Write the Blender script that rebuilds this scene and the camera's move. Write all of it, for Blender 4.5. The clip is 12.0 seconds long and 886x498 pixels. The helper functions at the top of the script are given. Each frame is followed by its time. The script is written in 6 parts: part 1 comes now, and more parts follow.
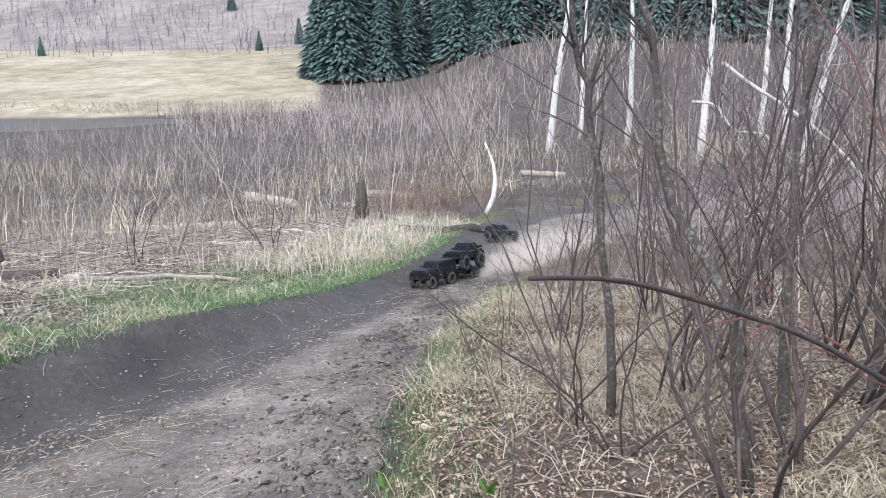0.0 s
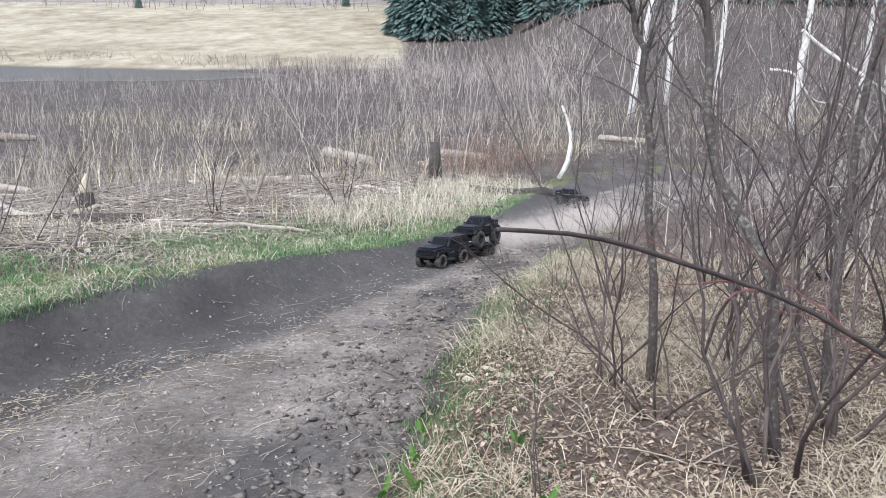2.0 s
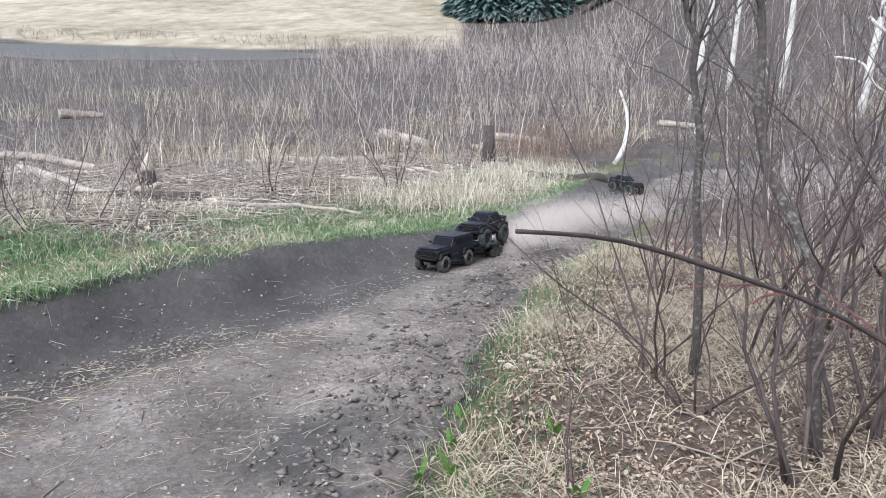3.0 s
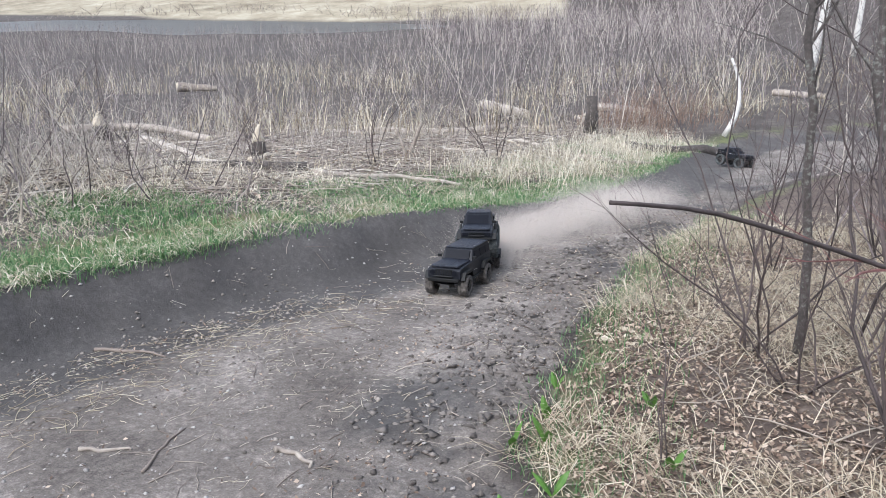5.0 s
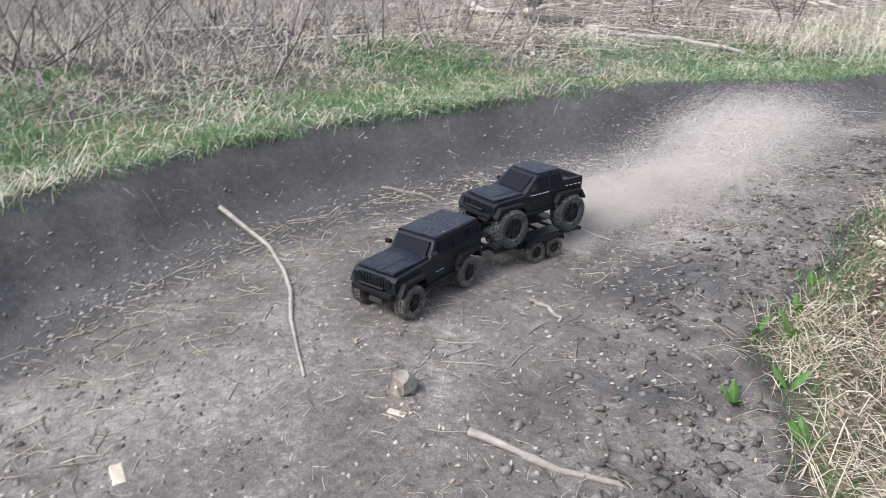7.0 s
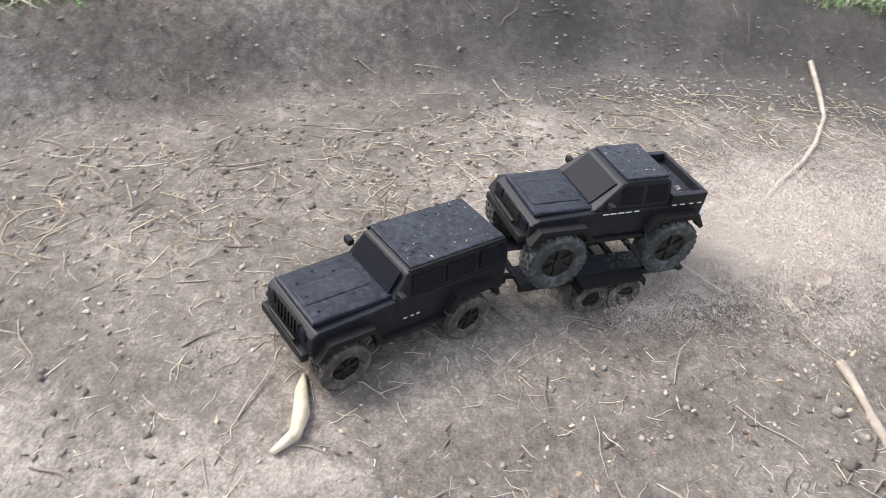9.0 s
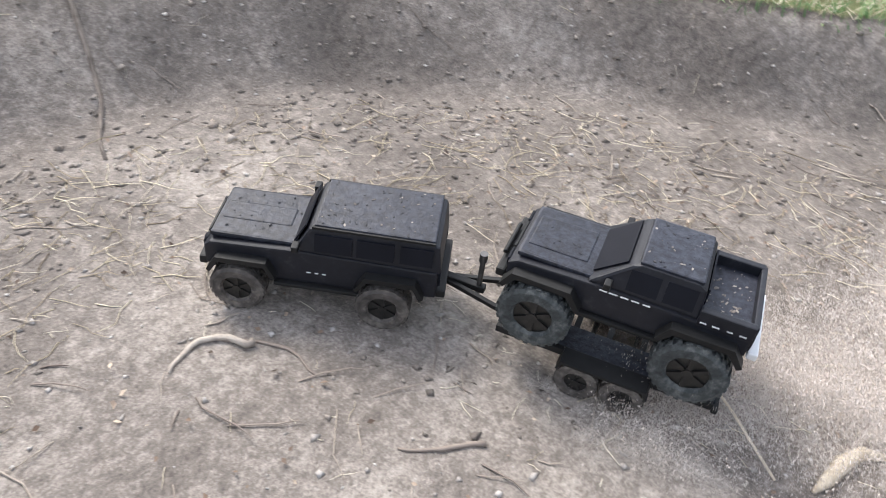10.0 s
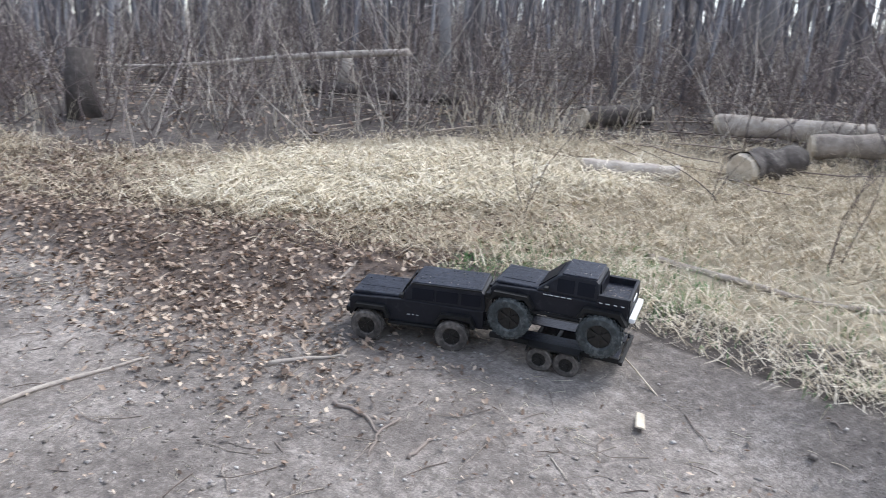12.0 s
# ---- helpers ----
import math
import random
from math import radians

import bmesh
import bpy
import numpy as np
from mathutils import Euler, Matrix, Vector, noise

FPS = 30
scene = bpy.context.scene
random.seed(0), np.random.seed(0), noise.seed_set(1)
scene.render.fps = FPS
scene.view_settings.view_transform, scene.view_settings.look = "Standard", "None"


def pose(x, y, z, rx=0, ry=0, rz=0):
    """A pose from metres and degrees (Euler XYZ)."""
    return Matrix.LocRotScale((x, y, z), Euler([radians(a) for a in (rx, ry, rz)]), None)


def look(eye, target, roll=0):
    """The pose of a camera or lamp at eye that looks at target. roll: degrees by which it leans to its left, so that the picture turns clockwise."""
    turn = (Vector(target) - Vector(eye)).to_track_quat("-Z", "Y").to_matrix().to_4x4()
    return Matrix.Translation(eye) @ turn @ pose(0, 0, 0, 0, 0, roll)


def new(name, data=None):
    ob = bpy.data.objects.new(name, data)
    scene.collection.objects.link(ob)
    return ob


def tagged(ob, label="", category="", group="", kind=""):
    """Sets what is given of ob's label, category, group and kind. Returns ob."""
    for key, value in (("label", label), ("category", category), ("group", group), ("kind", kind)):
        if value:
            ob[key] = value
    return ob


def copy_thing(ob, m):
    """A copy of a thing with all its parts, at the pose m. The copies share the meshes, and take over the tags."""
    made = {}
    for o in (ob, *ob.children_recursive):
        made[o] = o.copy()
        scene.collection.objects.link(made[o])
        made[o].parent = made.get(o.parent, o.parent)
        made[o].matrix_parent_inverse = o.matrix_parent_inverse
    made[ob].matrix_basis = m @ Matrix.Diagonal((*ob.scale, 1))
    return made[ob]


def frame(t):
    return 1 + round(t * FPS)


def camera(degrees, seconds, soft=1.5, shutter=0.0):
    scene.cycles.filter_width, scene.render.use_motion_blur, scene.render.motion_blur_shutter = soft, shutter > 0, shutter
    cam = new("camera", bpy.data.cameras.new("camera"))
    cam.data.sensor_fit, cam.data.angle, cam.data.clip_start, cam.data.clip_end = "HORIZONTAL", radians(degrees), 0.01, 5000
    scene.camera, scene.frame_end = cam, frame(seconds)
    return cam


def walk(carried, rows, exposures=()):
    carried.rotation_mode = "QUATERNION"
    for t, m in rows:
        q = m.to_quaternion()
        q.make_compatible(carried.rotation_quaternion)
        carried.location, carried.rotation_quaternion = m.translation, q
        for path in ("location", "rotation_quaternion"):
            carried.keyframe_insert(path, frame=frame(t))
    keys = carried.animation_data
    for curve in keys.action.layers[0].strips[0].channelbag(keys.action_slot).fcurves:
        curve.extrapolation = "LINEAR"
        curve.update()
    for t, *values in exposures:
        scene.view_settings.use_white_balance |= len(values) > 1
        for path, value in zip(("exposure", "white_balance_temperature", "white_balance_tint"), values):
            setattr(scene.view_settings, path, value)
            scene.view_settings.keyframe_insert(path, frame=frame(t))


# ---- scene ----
from collections import namedtuple

cam = camera(60.2, 12.0, soft=0.75, shutter=0.15)
PATH = [
    (0, (0.257, 0.164, 1.074), (0.168, 2.118, 0.657), -0.4),
    (0.5, (0.327, 0.211, 1.103), (0.15, 2.162, 0.697), 3.0),
    (1, (0.328, 0.144, 1.092), (0.021, 2.076, 0.674), 1.4),
    (1.5, (0.367, 0.099, 1.095), (0.128, 2.028, 0.622), 1.3),
    (2, (0.372, 0.08, 1.083), (0.088, 1.992, 0.567), 0.9),
    (2.5, (0.402, 0.075, 1.099), (0.046, 1.966, 0.553), 1.2),
    (4.3, (0.424, 0.033, 1.119), (-0.148, 1.851, 0.513), 0.0),
    (4.5, (0.428, 0.03, 1.121), (-0.171, 1.835, 0.502), -0.1),
    (5, (0.429, 0.017, 1.122), (-0.23, 1.795, 0.486), -0.1),
    (5.5, (0.419, -0.01, 1.123), (-0.322, 1.725, 0.458), -0.0),
    (6, (0.414, -0.04, 1.123), (-0.42, 1.627, 0.398), -0.3),
    (6.5, (0.397, -0.101, 1.168), (-0.551, 1.46, 0.353), -0.5),
    (7, (0.459, -0.12, 1.243), (-0.682, 1.199, 0.264), -1.5),
    (7.2, (0.514, -0.115, 1.264), (-0.722, 1.078, 0.24), 2.0),
    (8.8, (0.775, 0.119, 1.219), (-0.761, 0.212, -0.059), 0.8),
    (9, (0.795, 0.135, 1.226), (-0.728, 0.074, -0.069), 2.0),
    (9.5, (0.858, 0.149, 1.24), (-0.527, -0.34, -0.118), 3.2),
    (9.8, (0.919, 0.131, 1.259), (-0.313, -0.688, -0.087), 0.1),
    (10, (0.954, 0.107, 1.267), (-0.198, -0.909, -0.014), -1.3),
    (10.2, (0.989, 0.082, 1.275), (-0.074, -1.108, 0.069), -1.4),
    (10.5, (1.041, 0.047, 1.289), (0.225, -1.409, 0.188), 0.0),
    (10.8, (1.058, 0.042, 1.297), (0.856, -1.726, 0.385), -0.8),
    (11, (1.074, 0.035, 1.307), (1.286, -1.799, 0.538), -0.9),
    (11.2, (1.119, 0.029, 1.322), (1.62, -1.791, 0.661), -0.8),
    (11.5, (1.184, 0.016, 1.349), (1.965, -1.744, 0.809), 0.2),
    (12, (1.273, 0.026, 1.357), (2.488, -1.483, 0.861), 3.1),
]
walk(cam, [(t, look(eye, target, roll)) for t, eye, target, roll in PATH],
     exposures=[(0, 1.2, 6000, 10), (6, 1.2, 6000, 10), (7.2, 1.3, 6150, 10), (8.8, 1.66, 6700, 10), (10.5, 1.75, 6450, 10), (11, 1.58, 6200, 10), (12, 1.4, 6000, 10)])

# ---------------------------------------------------------------- light
world = bpy.data.worlds.new("sky")
scene.world = world
world.use_nodes = True
wn, wl = world.node_tree.nodes, world.node_tree.links
sky = wn.new("ShaderNodeTexSky")
sky.sky_type, sky.sun_disc = "NISHITA", False
sky.sun_elevation, sky.sun_rotation = radians(52), radians(200)
sky.dust_density, sky.air_density = 1.5, 1.0
pale = wn.new("ShaderNodeHueSaturation")
pale.inputs["Saturation"].default_value = 0.5
wl.new(sky.outputs[0], pale.inputs["Color"])
wl.new(pale.outputs[0], wn["Background"].inputs["Color"])
wn["Background"].inputs["Strength"].default_value = 0.15
sun = new("sun", bpy.data.lights.new("sun", "SUN"))
sun.data.energy, sun.data.angle, sun.data.color = 1.3, radians(25), (1.0, 0.97, 0.93)
az, el = radians(200), radians(52)
sun.matrix_world = look((0, 0, 30), (-10 * math.sin(az) * math.cos(el), -10 * math.cos(az) * math.cos(el), 30 - 10 * math.sin(el)))

# ---------------------------------------------------------------- materials
def mat(name, colours, rough=0.85, scale=20.0, bump=0.4, bump_scale=None, island=0.0, objects=0.0, metal=0.0, stops=None, second=0.35, distance=0.01):
    """A surface whose colour runs over the given colours by two scales of noise, with relief, and varies per piece."""
    m = bpy.data.materials.new(name)
    m.use_nodes = True
    n, l = m.node_tree.nodes, m.node_tree.links
    b = n["Principled BSDF"]
    b.inputs["Roughness"].default_value, b.inputs["Metallic"].default_value = rough, metal
    co = n.new("ShaderNodeTexCoord")
    def noise_node(s, detail=6.0):
        t = n.new("ShaderNodeTexNoise")
        t.inputs["Scale"].default_value, t.inputs["Detail"].default_value, t.inputs["Roughness"].default_value = s, detail, 0.65
        l.new(co.outputs["Object"], t.inputs["Vector"])
        return t
    small, large = noise_node(scale), noise_node(scale / 9)
    mix = n.new("ShaderNodeMix")
    mix.inputs[0].default_value = second
    l.new(small.outputs[0], mix.inputs[2]); l.new(large.outputs[0], mix.inputs[3])
    fac = mix.outputs[0]
    for amount, node, out in ((island, "ShaderNodeNewGeometry", "Random Per Island"), (objects, "ShaderNodeObjectInfo", "Random")):
        if amount:
            r, k = n.new(node), n.new("ShaderNodeMix")
            k.inputs[0].default_value = amount
            l.new(fac, k.inputs[2]); l.new(r.outputs[out], k.inputs[3])
            fac = k.outputs[0]
    ramp = n.new("ShaderNodeValToRGB")
    e = ramp.color_ramp.elements
    spread = (0.15, 0.85) if max(island, objects) > 0.5 else (0.33, 0.67)
    stops = stops or [spread[0] + (spread[1] - spread[0]) * i / max(1, len(colours) - 1) for i in range(len(colours))]
    while len(e) < len(colours):
        e.new(0.5)
    for k, (p, c) in enumerate(zip(stops, colours)):
        e[k].position, e[k].color = p, (*c, 1)
    l.new(fac, ramp.inputs[0])
    l.new(ramp.outputs[0], b.inputs["Base Color"])
    if bump:
        bn, bt = n.new("ShaderNodeBump"), noise_node(bump_scale or scale * 2.5)
        bn.inputs["Strength"].default_value, bn.inputs["Distance"].default_value = bump, distance
        l.new(bt.outputs[0], bn.inputs["Height"]); l.new(bn.outputs[0], b.inputs["Normal"])
    return m

def leafy(m, amount=0.35):
    """Thin growth lets some light through."""
    n, l = m.node_tree.nodes, m.node_tree.links
    b, o = n["Principled BSDF"], n["Material Output"]
    t, k = n.new("ShaderNodeBsdfTranslucent"), n.new("ShaderNodeMixShader")
    k.inputs[0].default_value = amount
    src = b.inputs["Base Color"].links[0].from_socket
    l.new(src, t.inputs["Color"]); l.new(b.outputs[0], k.inputs[1]); l.new(t.outputs[0], k.inputs[2]); l.new(k.outputs[0], o.inputs[0])
    return m

M_GREEN = leafy(mat("grass_green", [(0.055, 0.14, 0.045), (0.10, 0.225, 0.078), (0.18, 0.315, 0.13), (0.38, 0.41, 0.23)], 0.7, 8, 0, island=0.75))
M_STRAW = leafy(mat("dead_grass", [(0.20, 0.155, 0.105), (0.42, 0.345, 0.24), (0.60, 0.515, 0.37), (0.78, 0.705, 0.55)], 0.8, 8, 0, island=0.8), 0.25)
M_PALESTRAW = leafy(mat("bleached_grass", [(0.44, 0.375, 0.27), (0.64, 0.57, 0.44), (0.80, 0.735, 0.60)], 0.8, 8, 0, island=0.8), 0.25)
M_LEAF = leafy(mat("dead_leaves", [(0.075, 0.05, 0.036), (0.19, 0.128, 0.09), (0.36, 0.265, 0.195), (0.60, 0.49, 0.375)], 0.75, 30, 0.2, island=0.8), 0.2)
M_BRUSH = mat("brush_stems", [(0.085, 0.066, 0.064), (0.20, 0.163, 0.158), (0.36, 0.305, 0.29), (0.60, 0.53, 0.45)], 0.85, 20, 0, island=0.85)
M_RUST = mat("rusty_grass_stems", [(0.15, 0.09, 0.065), (0.26, 0.165, 0.12), (0.40, 0.29, 0.215)], 0.85, 20, 0, island=0.85)
M_STALK = mat("bleached_stalks", [(0.24, 0.205, 0.175), (0.42, 0.37, 0.315), (0.64, 0.58, 0.50)], 0.85, 20, 0, island=0.85)
M_MAT = leafy(mat("bleached_mat", [(0.55, 0.48, 0.35), (0.75, 0.675, 0.52), (0.88, 0.82, 0.68)], 0.8, 8, 0, island=0.8), 0.25)
M_DARKCLOD = mat("dark_clods", [(0.075, 0.064, 0.056), (0.14, 0.12, 0.105), (0.27, 0.236, 0.205)], 0.95, 40, 0.6, island=0.6)
M_TWIG = mat("dead_twigs", [(0.13, 0.10, 0.085), (0.28, 0.23, 0.19), (0.44, 0.38, 0.31)], 0.85, 30, 0.2, island=0.7)
M_SHRUB = mat("shrub_bark", [(0.05, 0.038, 0.036), (0.095, 0.073, 0.068), (0.16, 0.125, 0.115)], 0.8, 30, 0.4, objects=0.3)
M_REDTWIG = mat("red_twig_bark", [(0.17, 0.07, 0.065), (0.26, 0.12, 0.11)], 0.7, 30, 0.3)
M_LICHEN = mat("lichened_bark", [(0.045, 0.038, 0.034), (0.095, 0.08, 0.072), (0.32, 0.33, 0.285)], 0.9, 60, 0.6, stops=[0.3, 0.52, 0.68])
M_LOG = mat("weathered_log", [(0.17, 0.138, 0.112), (0.38, 0.325, 0.27), (0.62, 0.555, 0.475)], 0.85, 18, 0.7, objects=0.2)
M_STICK = mat("weathered_stick", [(0.13, 0.105, 0.086), (0.29, 0.245, 0.205), (0.48, 0.42, 0.355)], 0.85, 18, 0.7, objects=0.2)
M_DARKLOG = mat("dark_bark_log", [(0.035, 0.03, 0.027), (0.09, 0.075, 0.065), (0.30, 0.27, 0.24)], 0.9, 22, 0.8, stops=[0.3, 0.55, 0.72])
M_PALEWOOD = mat("peeled_wood", [(0.40, 0.325, 0.235), (0.56, 0.48, 0.365), (0.70, 0.625, 0.50)], 0.7, 25, 0.4)
M_BIRCH = mat("birch_bark", [(0.10, 0.09, 0.085), (0.52, 0.49, 0.45), (0.70, 0.67, 0.62)], 0.8, 14, 0.4, stops=[0.34, 0.42, 0.62])
M_TRUNK = mat("grey_trunk_bark", [(0.07, 0.062, 0.062), (0.155, 0.142, 0.142), (0.29, 0.275, 0.27)], 0.9, 12, 0.6, objects=0.35)
# Needle greens paled and evened, so distance haze is painted into them.
M_SPRUCE = mat("hazed_spruce_needles", [(0.07, 0.118, 0.108), (0.10, 0.158, 0.146), (0.135, 0.20, 0.182)], 0.8, 3, 0, island=0.6, objects=0.2)
M_PEBBLE = mat("pebbles", [(0.24, 0.215, 0.195), (0.36, 0.33, 0.30), (0.50, 0.465, 0.43)], 0.85, 40, 0.3, island=0.7)
M_CLOD = mat("soil_clods", [(0.11, 0.094, 0.080), (0.21, 0.18, 0.155), (0.37, 0.325, 0.28)], 0.95, 40, 0.5, island=0.7)
M_BODY = mat("dusty_black_shell", [(0.006, 0.0065, 0.009), (0.012, 0.013, 0.018), (0.05, 0.049, 0.050)], 0.52, 45, 0.12, stops=[0.3, 0.56, 0.80], distance=0.002)
# Dust on black; the blue-grey tones also paint in a sheen of sky.
M_ROOF = mat("dusty_sheened_roof", [(0.007, 0.008, 0.012), (0.021, 0.0235, 0.034), (0.052, 0.056, 0.069)], 0.46, 75, 0.6, bump_scale=42, stops=[0.40, 0.52, 0.72], distance=0.004)
M_TRIM = mat("black_plastic", [(0.006, 0.006, 0.006), (0.012, 0.012, 0.012)], 0.6, 40, 0.1, distance=0.001)
M_GLASS = mat("black_window", [(0.008, 0.0085, 0.012), (0.013, 0.014, 0.019)], 0.5, 10, 0)
M_TYRE = mat("dusty_tyre", [(0.022, 0.019, 0.017), (0.08, 0.07, 0.062), (0.20, 0.178, 0.155)], 0.9, 60, 0.3, distance=0.002)
M_TYREGREY = mat("dusty_grey_tyre", [(0.016, 0.018, 0.018), (0.05, 0.056, 0.056), (0.15, 0.155, 0.145)], 0.9, 60, 0.3, distance=0.002)
M_RIM = mat("black_rim", [(0.01, 0.01, 0.01), (0.035, 0.033, 0.03)], 0.45, 60, 0.1, metal=0.3, distance=0.001)
M_WHITE = mat("white_plastic", [(0.70, 0.70, 0.69), (0.82, 0.82, 0.81)], 0.45, 20, 0)
M_METAL = mat("worn_metal", [(0.05, 0.05, 0.05), (0.16, 0.155, 0.15)], 0.45, 40, 0.1, metal=0.7, distance=0.001)
M_DUST = bpy.data.materials.new("dust")
M_DUST.use_nodes = True
M_DUST.node_tree.nodes["Principled BSDF"].inputs["Base Color"].default_value = (0.68, 0.61, 0.55, 1)
M_DUST.node_tree.nodes["Principled BSDF"].inputs["Roughness"].default_value = 1.0
M_DUST.node_tree.nodes["Principled BSDF"].inputs["Alpha"].default_value = 0.5

def water_material():
    m = bpy.data.materials.new("pond_water")
    m.use_nodes = True
    n, l = m.node_tree.nodes, m.node_tree.links
    b = n["Principled BSDF"]
    b.inputs["Base Color"].default_value, b.inputs["Roughness"].default_value = (0.05, 0.05, 0.043, 1), 0.3
    b.inputs["Specular IOR Level"].default_value = 0.12
    t, u = n.new("ShaderNodeTexNoise"), n.new("ShaderNodeBump")
    t.inputs["Scale"].default_value, u.inputs["Strength"].default_value = 3.0, 0.15
    l.new(t.outputs[0], u.inputs["Height"]); l.new(u.outputs[0], b.inputs["Normal"])
    return m
M_WATER = water_material()
M_WOODS = mat("far_trunks", [(0.085, 0.082, 0.09), (0.17, 0.165, 0.178), (0.33, 0.325, 0.34)], 0.9, 8, 0, island=0.8)
M_GLASS.node_tree.nodes["Principled BSDF"].inputs["Specular IOR Level"].default_value = 0.1
for m in (M_BODY, M_ROOF, M_TRIM):
    m.node_tree.nodes["Principled BSDF"].inputs["Specular IOR Level"].default_value = 0.3

def ground_material():
    """Bare dirt, dark bank soil, grass floor, leaf floor and the far field, by the zones of the sheet."""
    m = bpy.data.materials.new("ground")
    m.use_nodes = True
    n, l = m.node_tree.nodes, m.node_tree.links
    b = n["Principled BSDF"]
    b.inputs["Roughness"].default_value = 0.95
    b.inputs["Specular IOR Level"].default_value = 0.2
    co = n.new("ShaderNodeTexCoord")
    def tex(s, d=8.0, r=0.7):
        t = n.new("ShaderNodeTexNoise")
        t.inputs["Scale"].default_value, t.inputs["Detail"].default_value, t.inputs["Roughness"].default_value = s, d, r
        l.new(co.outputs["Object"], t.inputs["Vector"])
        return t.outputs[0]
    fine, mid, broad = tex(55), tex(9), tex(1.6)
    def blend(a, c, f):
        k = n.new("ShaderNodeMix")
        l.new(a, k.inputs[2]); l.new(c, k.inputs[3])
        if isinstance(f, float):
            k.inputs[0].default_value = f
        else:
            l.new(f, k.inputs[0])
        return k.outputs[0]
    detail = blend(blend(fine, mid, 0.4), broad, 0.36)
    def colours(cols, lo=0.36, hi=0.64):  # over the noise in use
        r = n.new("ShaderNodeValToRGB")
        e = r.color_ramp.elements
        while len(e) < len(cols):
            e.new(0.5)
        for i, c in enumerate(cols):
            e[i].position, e[i].color = lo + (hi - lo) * i / (len(cols) - 1), (*c, 1)
        l.new(detail, r.inputs[0])
        return r.outputs[0]
    def over(a, c, f):
        k = n.new("ShaderNodeMix")
        k.data_type = "RGBA"
        l.new(f, k.inputs[0]); l.new(a, k.inputs[6]); l.new(c, k.inputs[7])
        return k.outputs[2]
    zone, more = n.new("ShaderNodeVertexColor"), n.new("ShaderNodeVertexColor")
    zone.layer_name, more.layer_name = "zone", "more"
    zs, ms = n.new("ShaderNodeSeparateColor"), n.new("ShaderNodeSeparateColor")
    l.new(zone.outputs[0], zs.inputs[0]); l.new(more.outputs[0], ms.inputs[0])
    def ragged(f, amount=0.55):
        a = n.new("ShaderNodeMath"); a.operation = "MULTIPLY_ADD"
        a.inputs[1].default_value, a.inputs[2].default_value = amount, -amount / 2
        l.new(mid, a.inputs[0])
        s = n.new("ShaderNodeMath"); s.operation = "ADD"
        l.new(f, s.inputs[0]); l.new(a.outputs[0], s.inputs[1])
        r = n.new("ShaderNodeMapRange")
        r.inputs[1].default_value, r.inputs[2].default_value = 0.35, 0.65
        l.new(s.outputs[0], r.inputs[0])
        return r.outputs[0]
    col = colours([(0.038, 0.032, 0.028), (0.09, 0.077, 0.068), (0.22, 0.19, 0.165)])
    col = over(col, colours([(0.06, 0.046, 0.037), (0.13, 0.10, 0.082), (0.26, 0.21, 0.17)]), ragged(zs.outputs[2]))
    col = over(col, colours([(0.07, 0.085, 0.035), (0.14, 0.15, 0.07), (0.26, 0.23, 0.13)]), ragged(zs.outputs[1]))
    detail = blend(blend(tex(150), tex(34), 0.5), blend(tex(2.4, 5.0), tex(0.7, 3.0), 0.35), 0.42)
    col = over(col, colours([(0.09, 0.077, 0.067), (0.20, 0.174, 0.152), (0.44, 0.39, 0.342)], 0.40, 0.61), ragged(zs.outputs[0]))
    col = over(col, colours([(0.05, 0.045, 0.042), (0.098, 0.09, 0.084), (0.19, 0.174, 0.16)], 0.36, 0.66), ragged(ms.outputs[0]))
    detail = blend(tex(0.35), tex(0.06), 0.5)
    col = over(col, colours([(0.19, 0.155, 0.105), (0.33, 0.285, 0.205), (0.46, 0.41, 0.31)], 0.38, 0.62), ragged(ms.outputs[1], 0.3))
    col = over(col, colours([(0.16, 0.135, 0.12), (0.25, 0.22, 0.20), (0.36, 0.31, 0.27)]), ragged(ms.outputs[2], 0.3))
    l.new(col, b.inputs["Base Color"])
    u = n.new("ShaderNodeBump")
    u.inputs["Strength"].default_value, u.inputs["Distance"].default_value = 0.9, 0.018
    l.new(blend(blend(fine, tex(150), 0.5), mid, 0.4), u.inputs["Height"]); l.new(u.outputs[0], b.inputs["Normal"])
    return m
M_GROUND = ground_material()

# ---------------------------------------------------------------- mesh helpers
rng = np.random.default_rng(7)

def mesh_of(name, verts, faces, material, smooth=False):
    me = bpy.data.meshes.new(name)
    me.from_pydata([tuple(v) for v in verts], [], [tuple(f) for f in faces])
    me.materials.append(material)
    if smooth:
        me.shade_smooth()
    return me

def quick_mesh(name, verts, loops, starts, material):
    """A mesh from flat arrays, for growth in great numbers."""
    me = bpy.data.meshes.new(name)
    me.vertices.add(len(verts)); me.loops.add(len(loops)); me.polygons.add(len(starts))
    me.vertices.foreach_set("co", np.asarray(verts, np.float32).ravel())
    me.loops.foreach_set("vertex_index", np.asarray(loops, np.int32))
    me.polygons.foreach_set("loop_start", np.asarray(starts, np.int32))
    me.materials.append(material)
    me.update(calc_edges=True)
    return me

def part(name, bm, material, parent, label="", smooth=False):
    me = bpy.data.meshes.new(name)
    bm.to_mesh(me)
    bm.free()
    me.materials.append(material)
    if smooth:
        me.shade_smooth()
    ob = new(name, me)
    ob.parent = parent
    return tagged(ob, label)

def holder(name, m, label, category, group=""):
    ob = new(name)
    ob.empty_display_size = 0.1
    ob.matrix_world = m
    return tagged(ob, label, category, group)

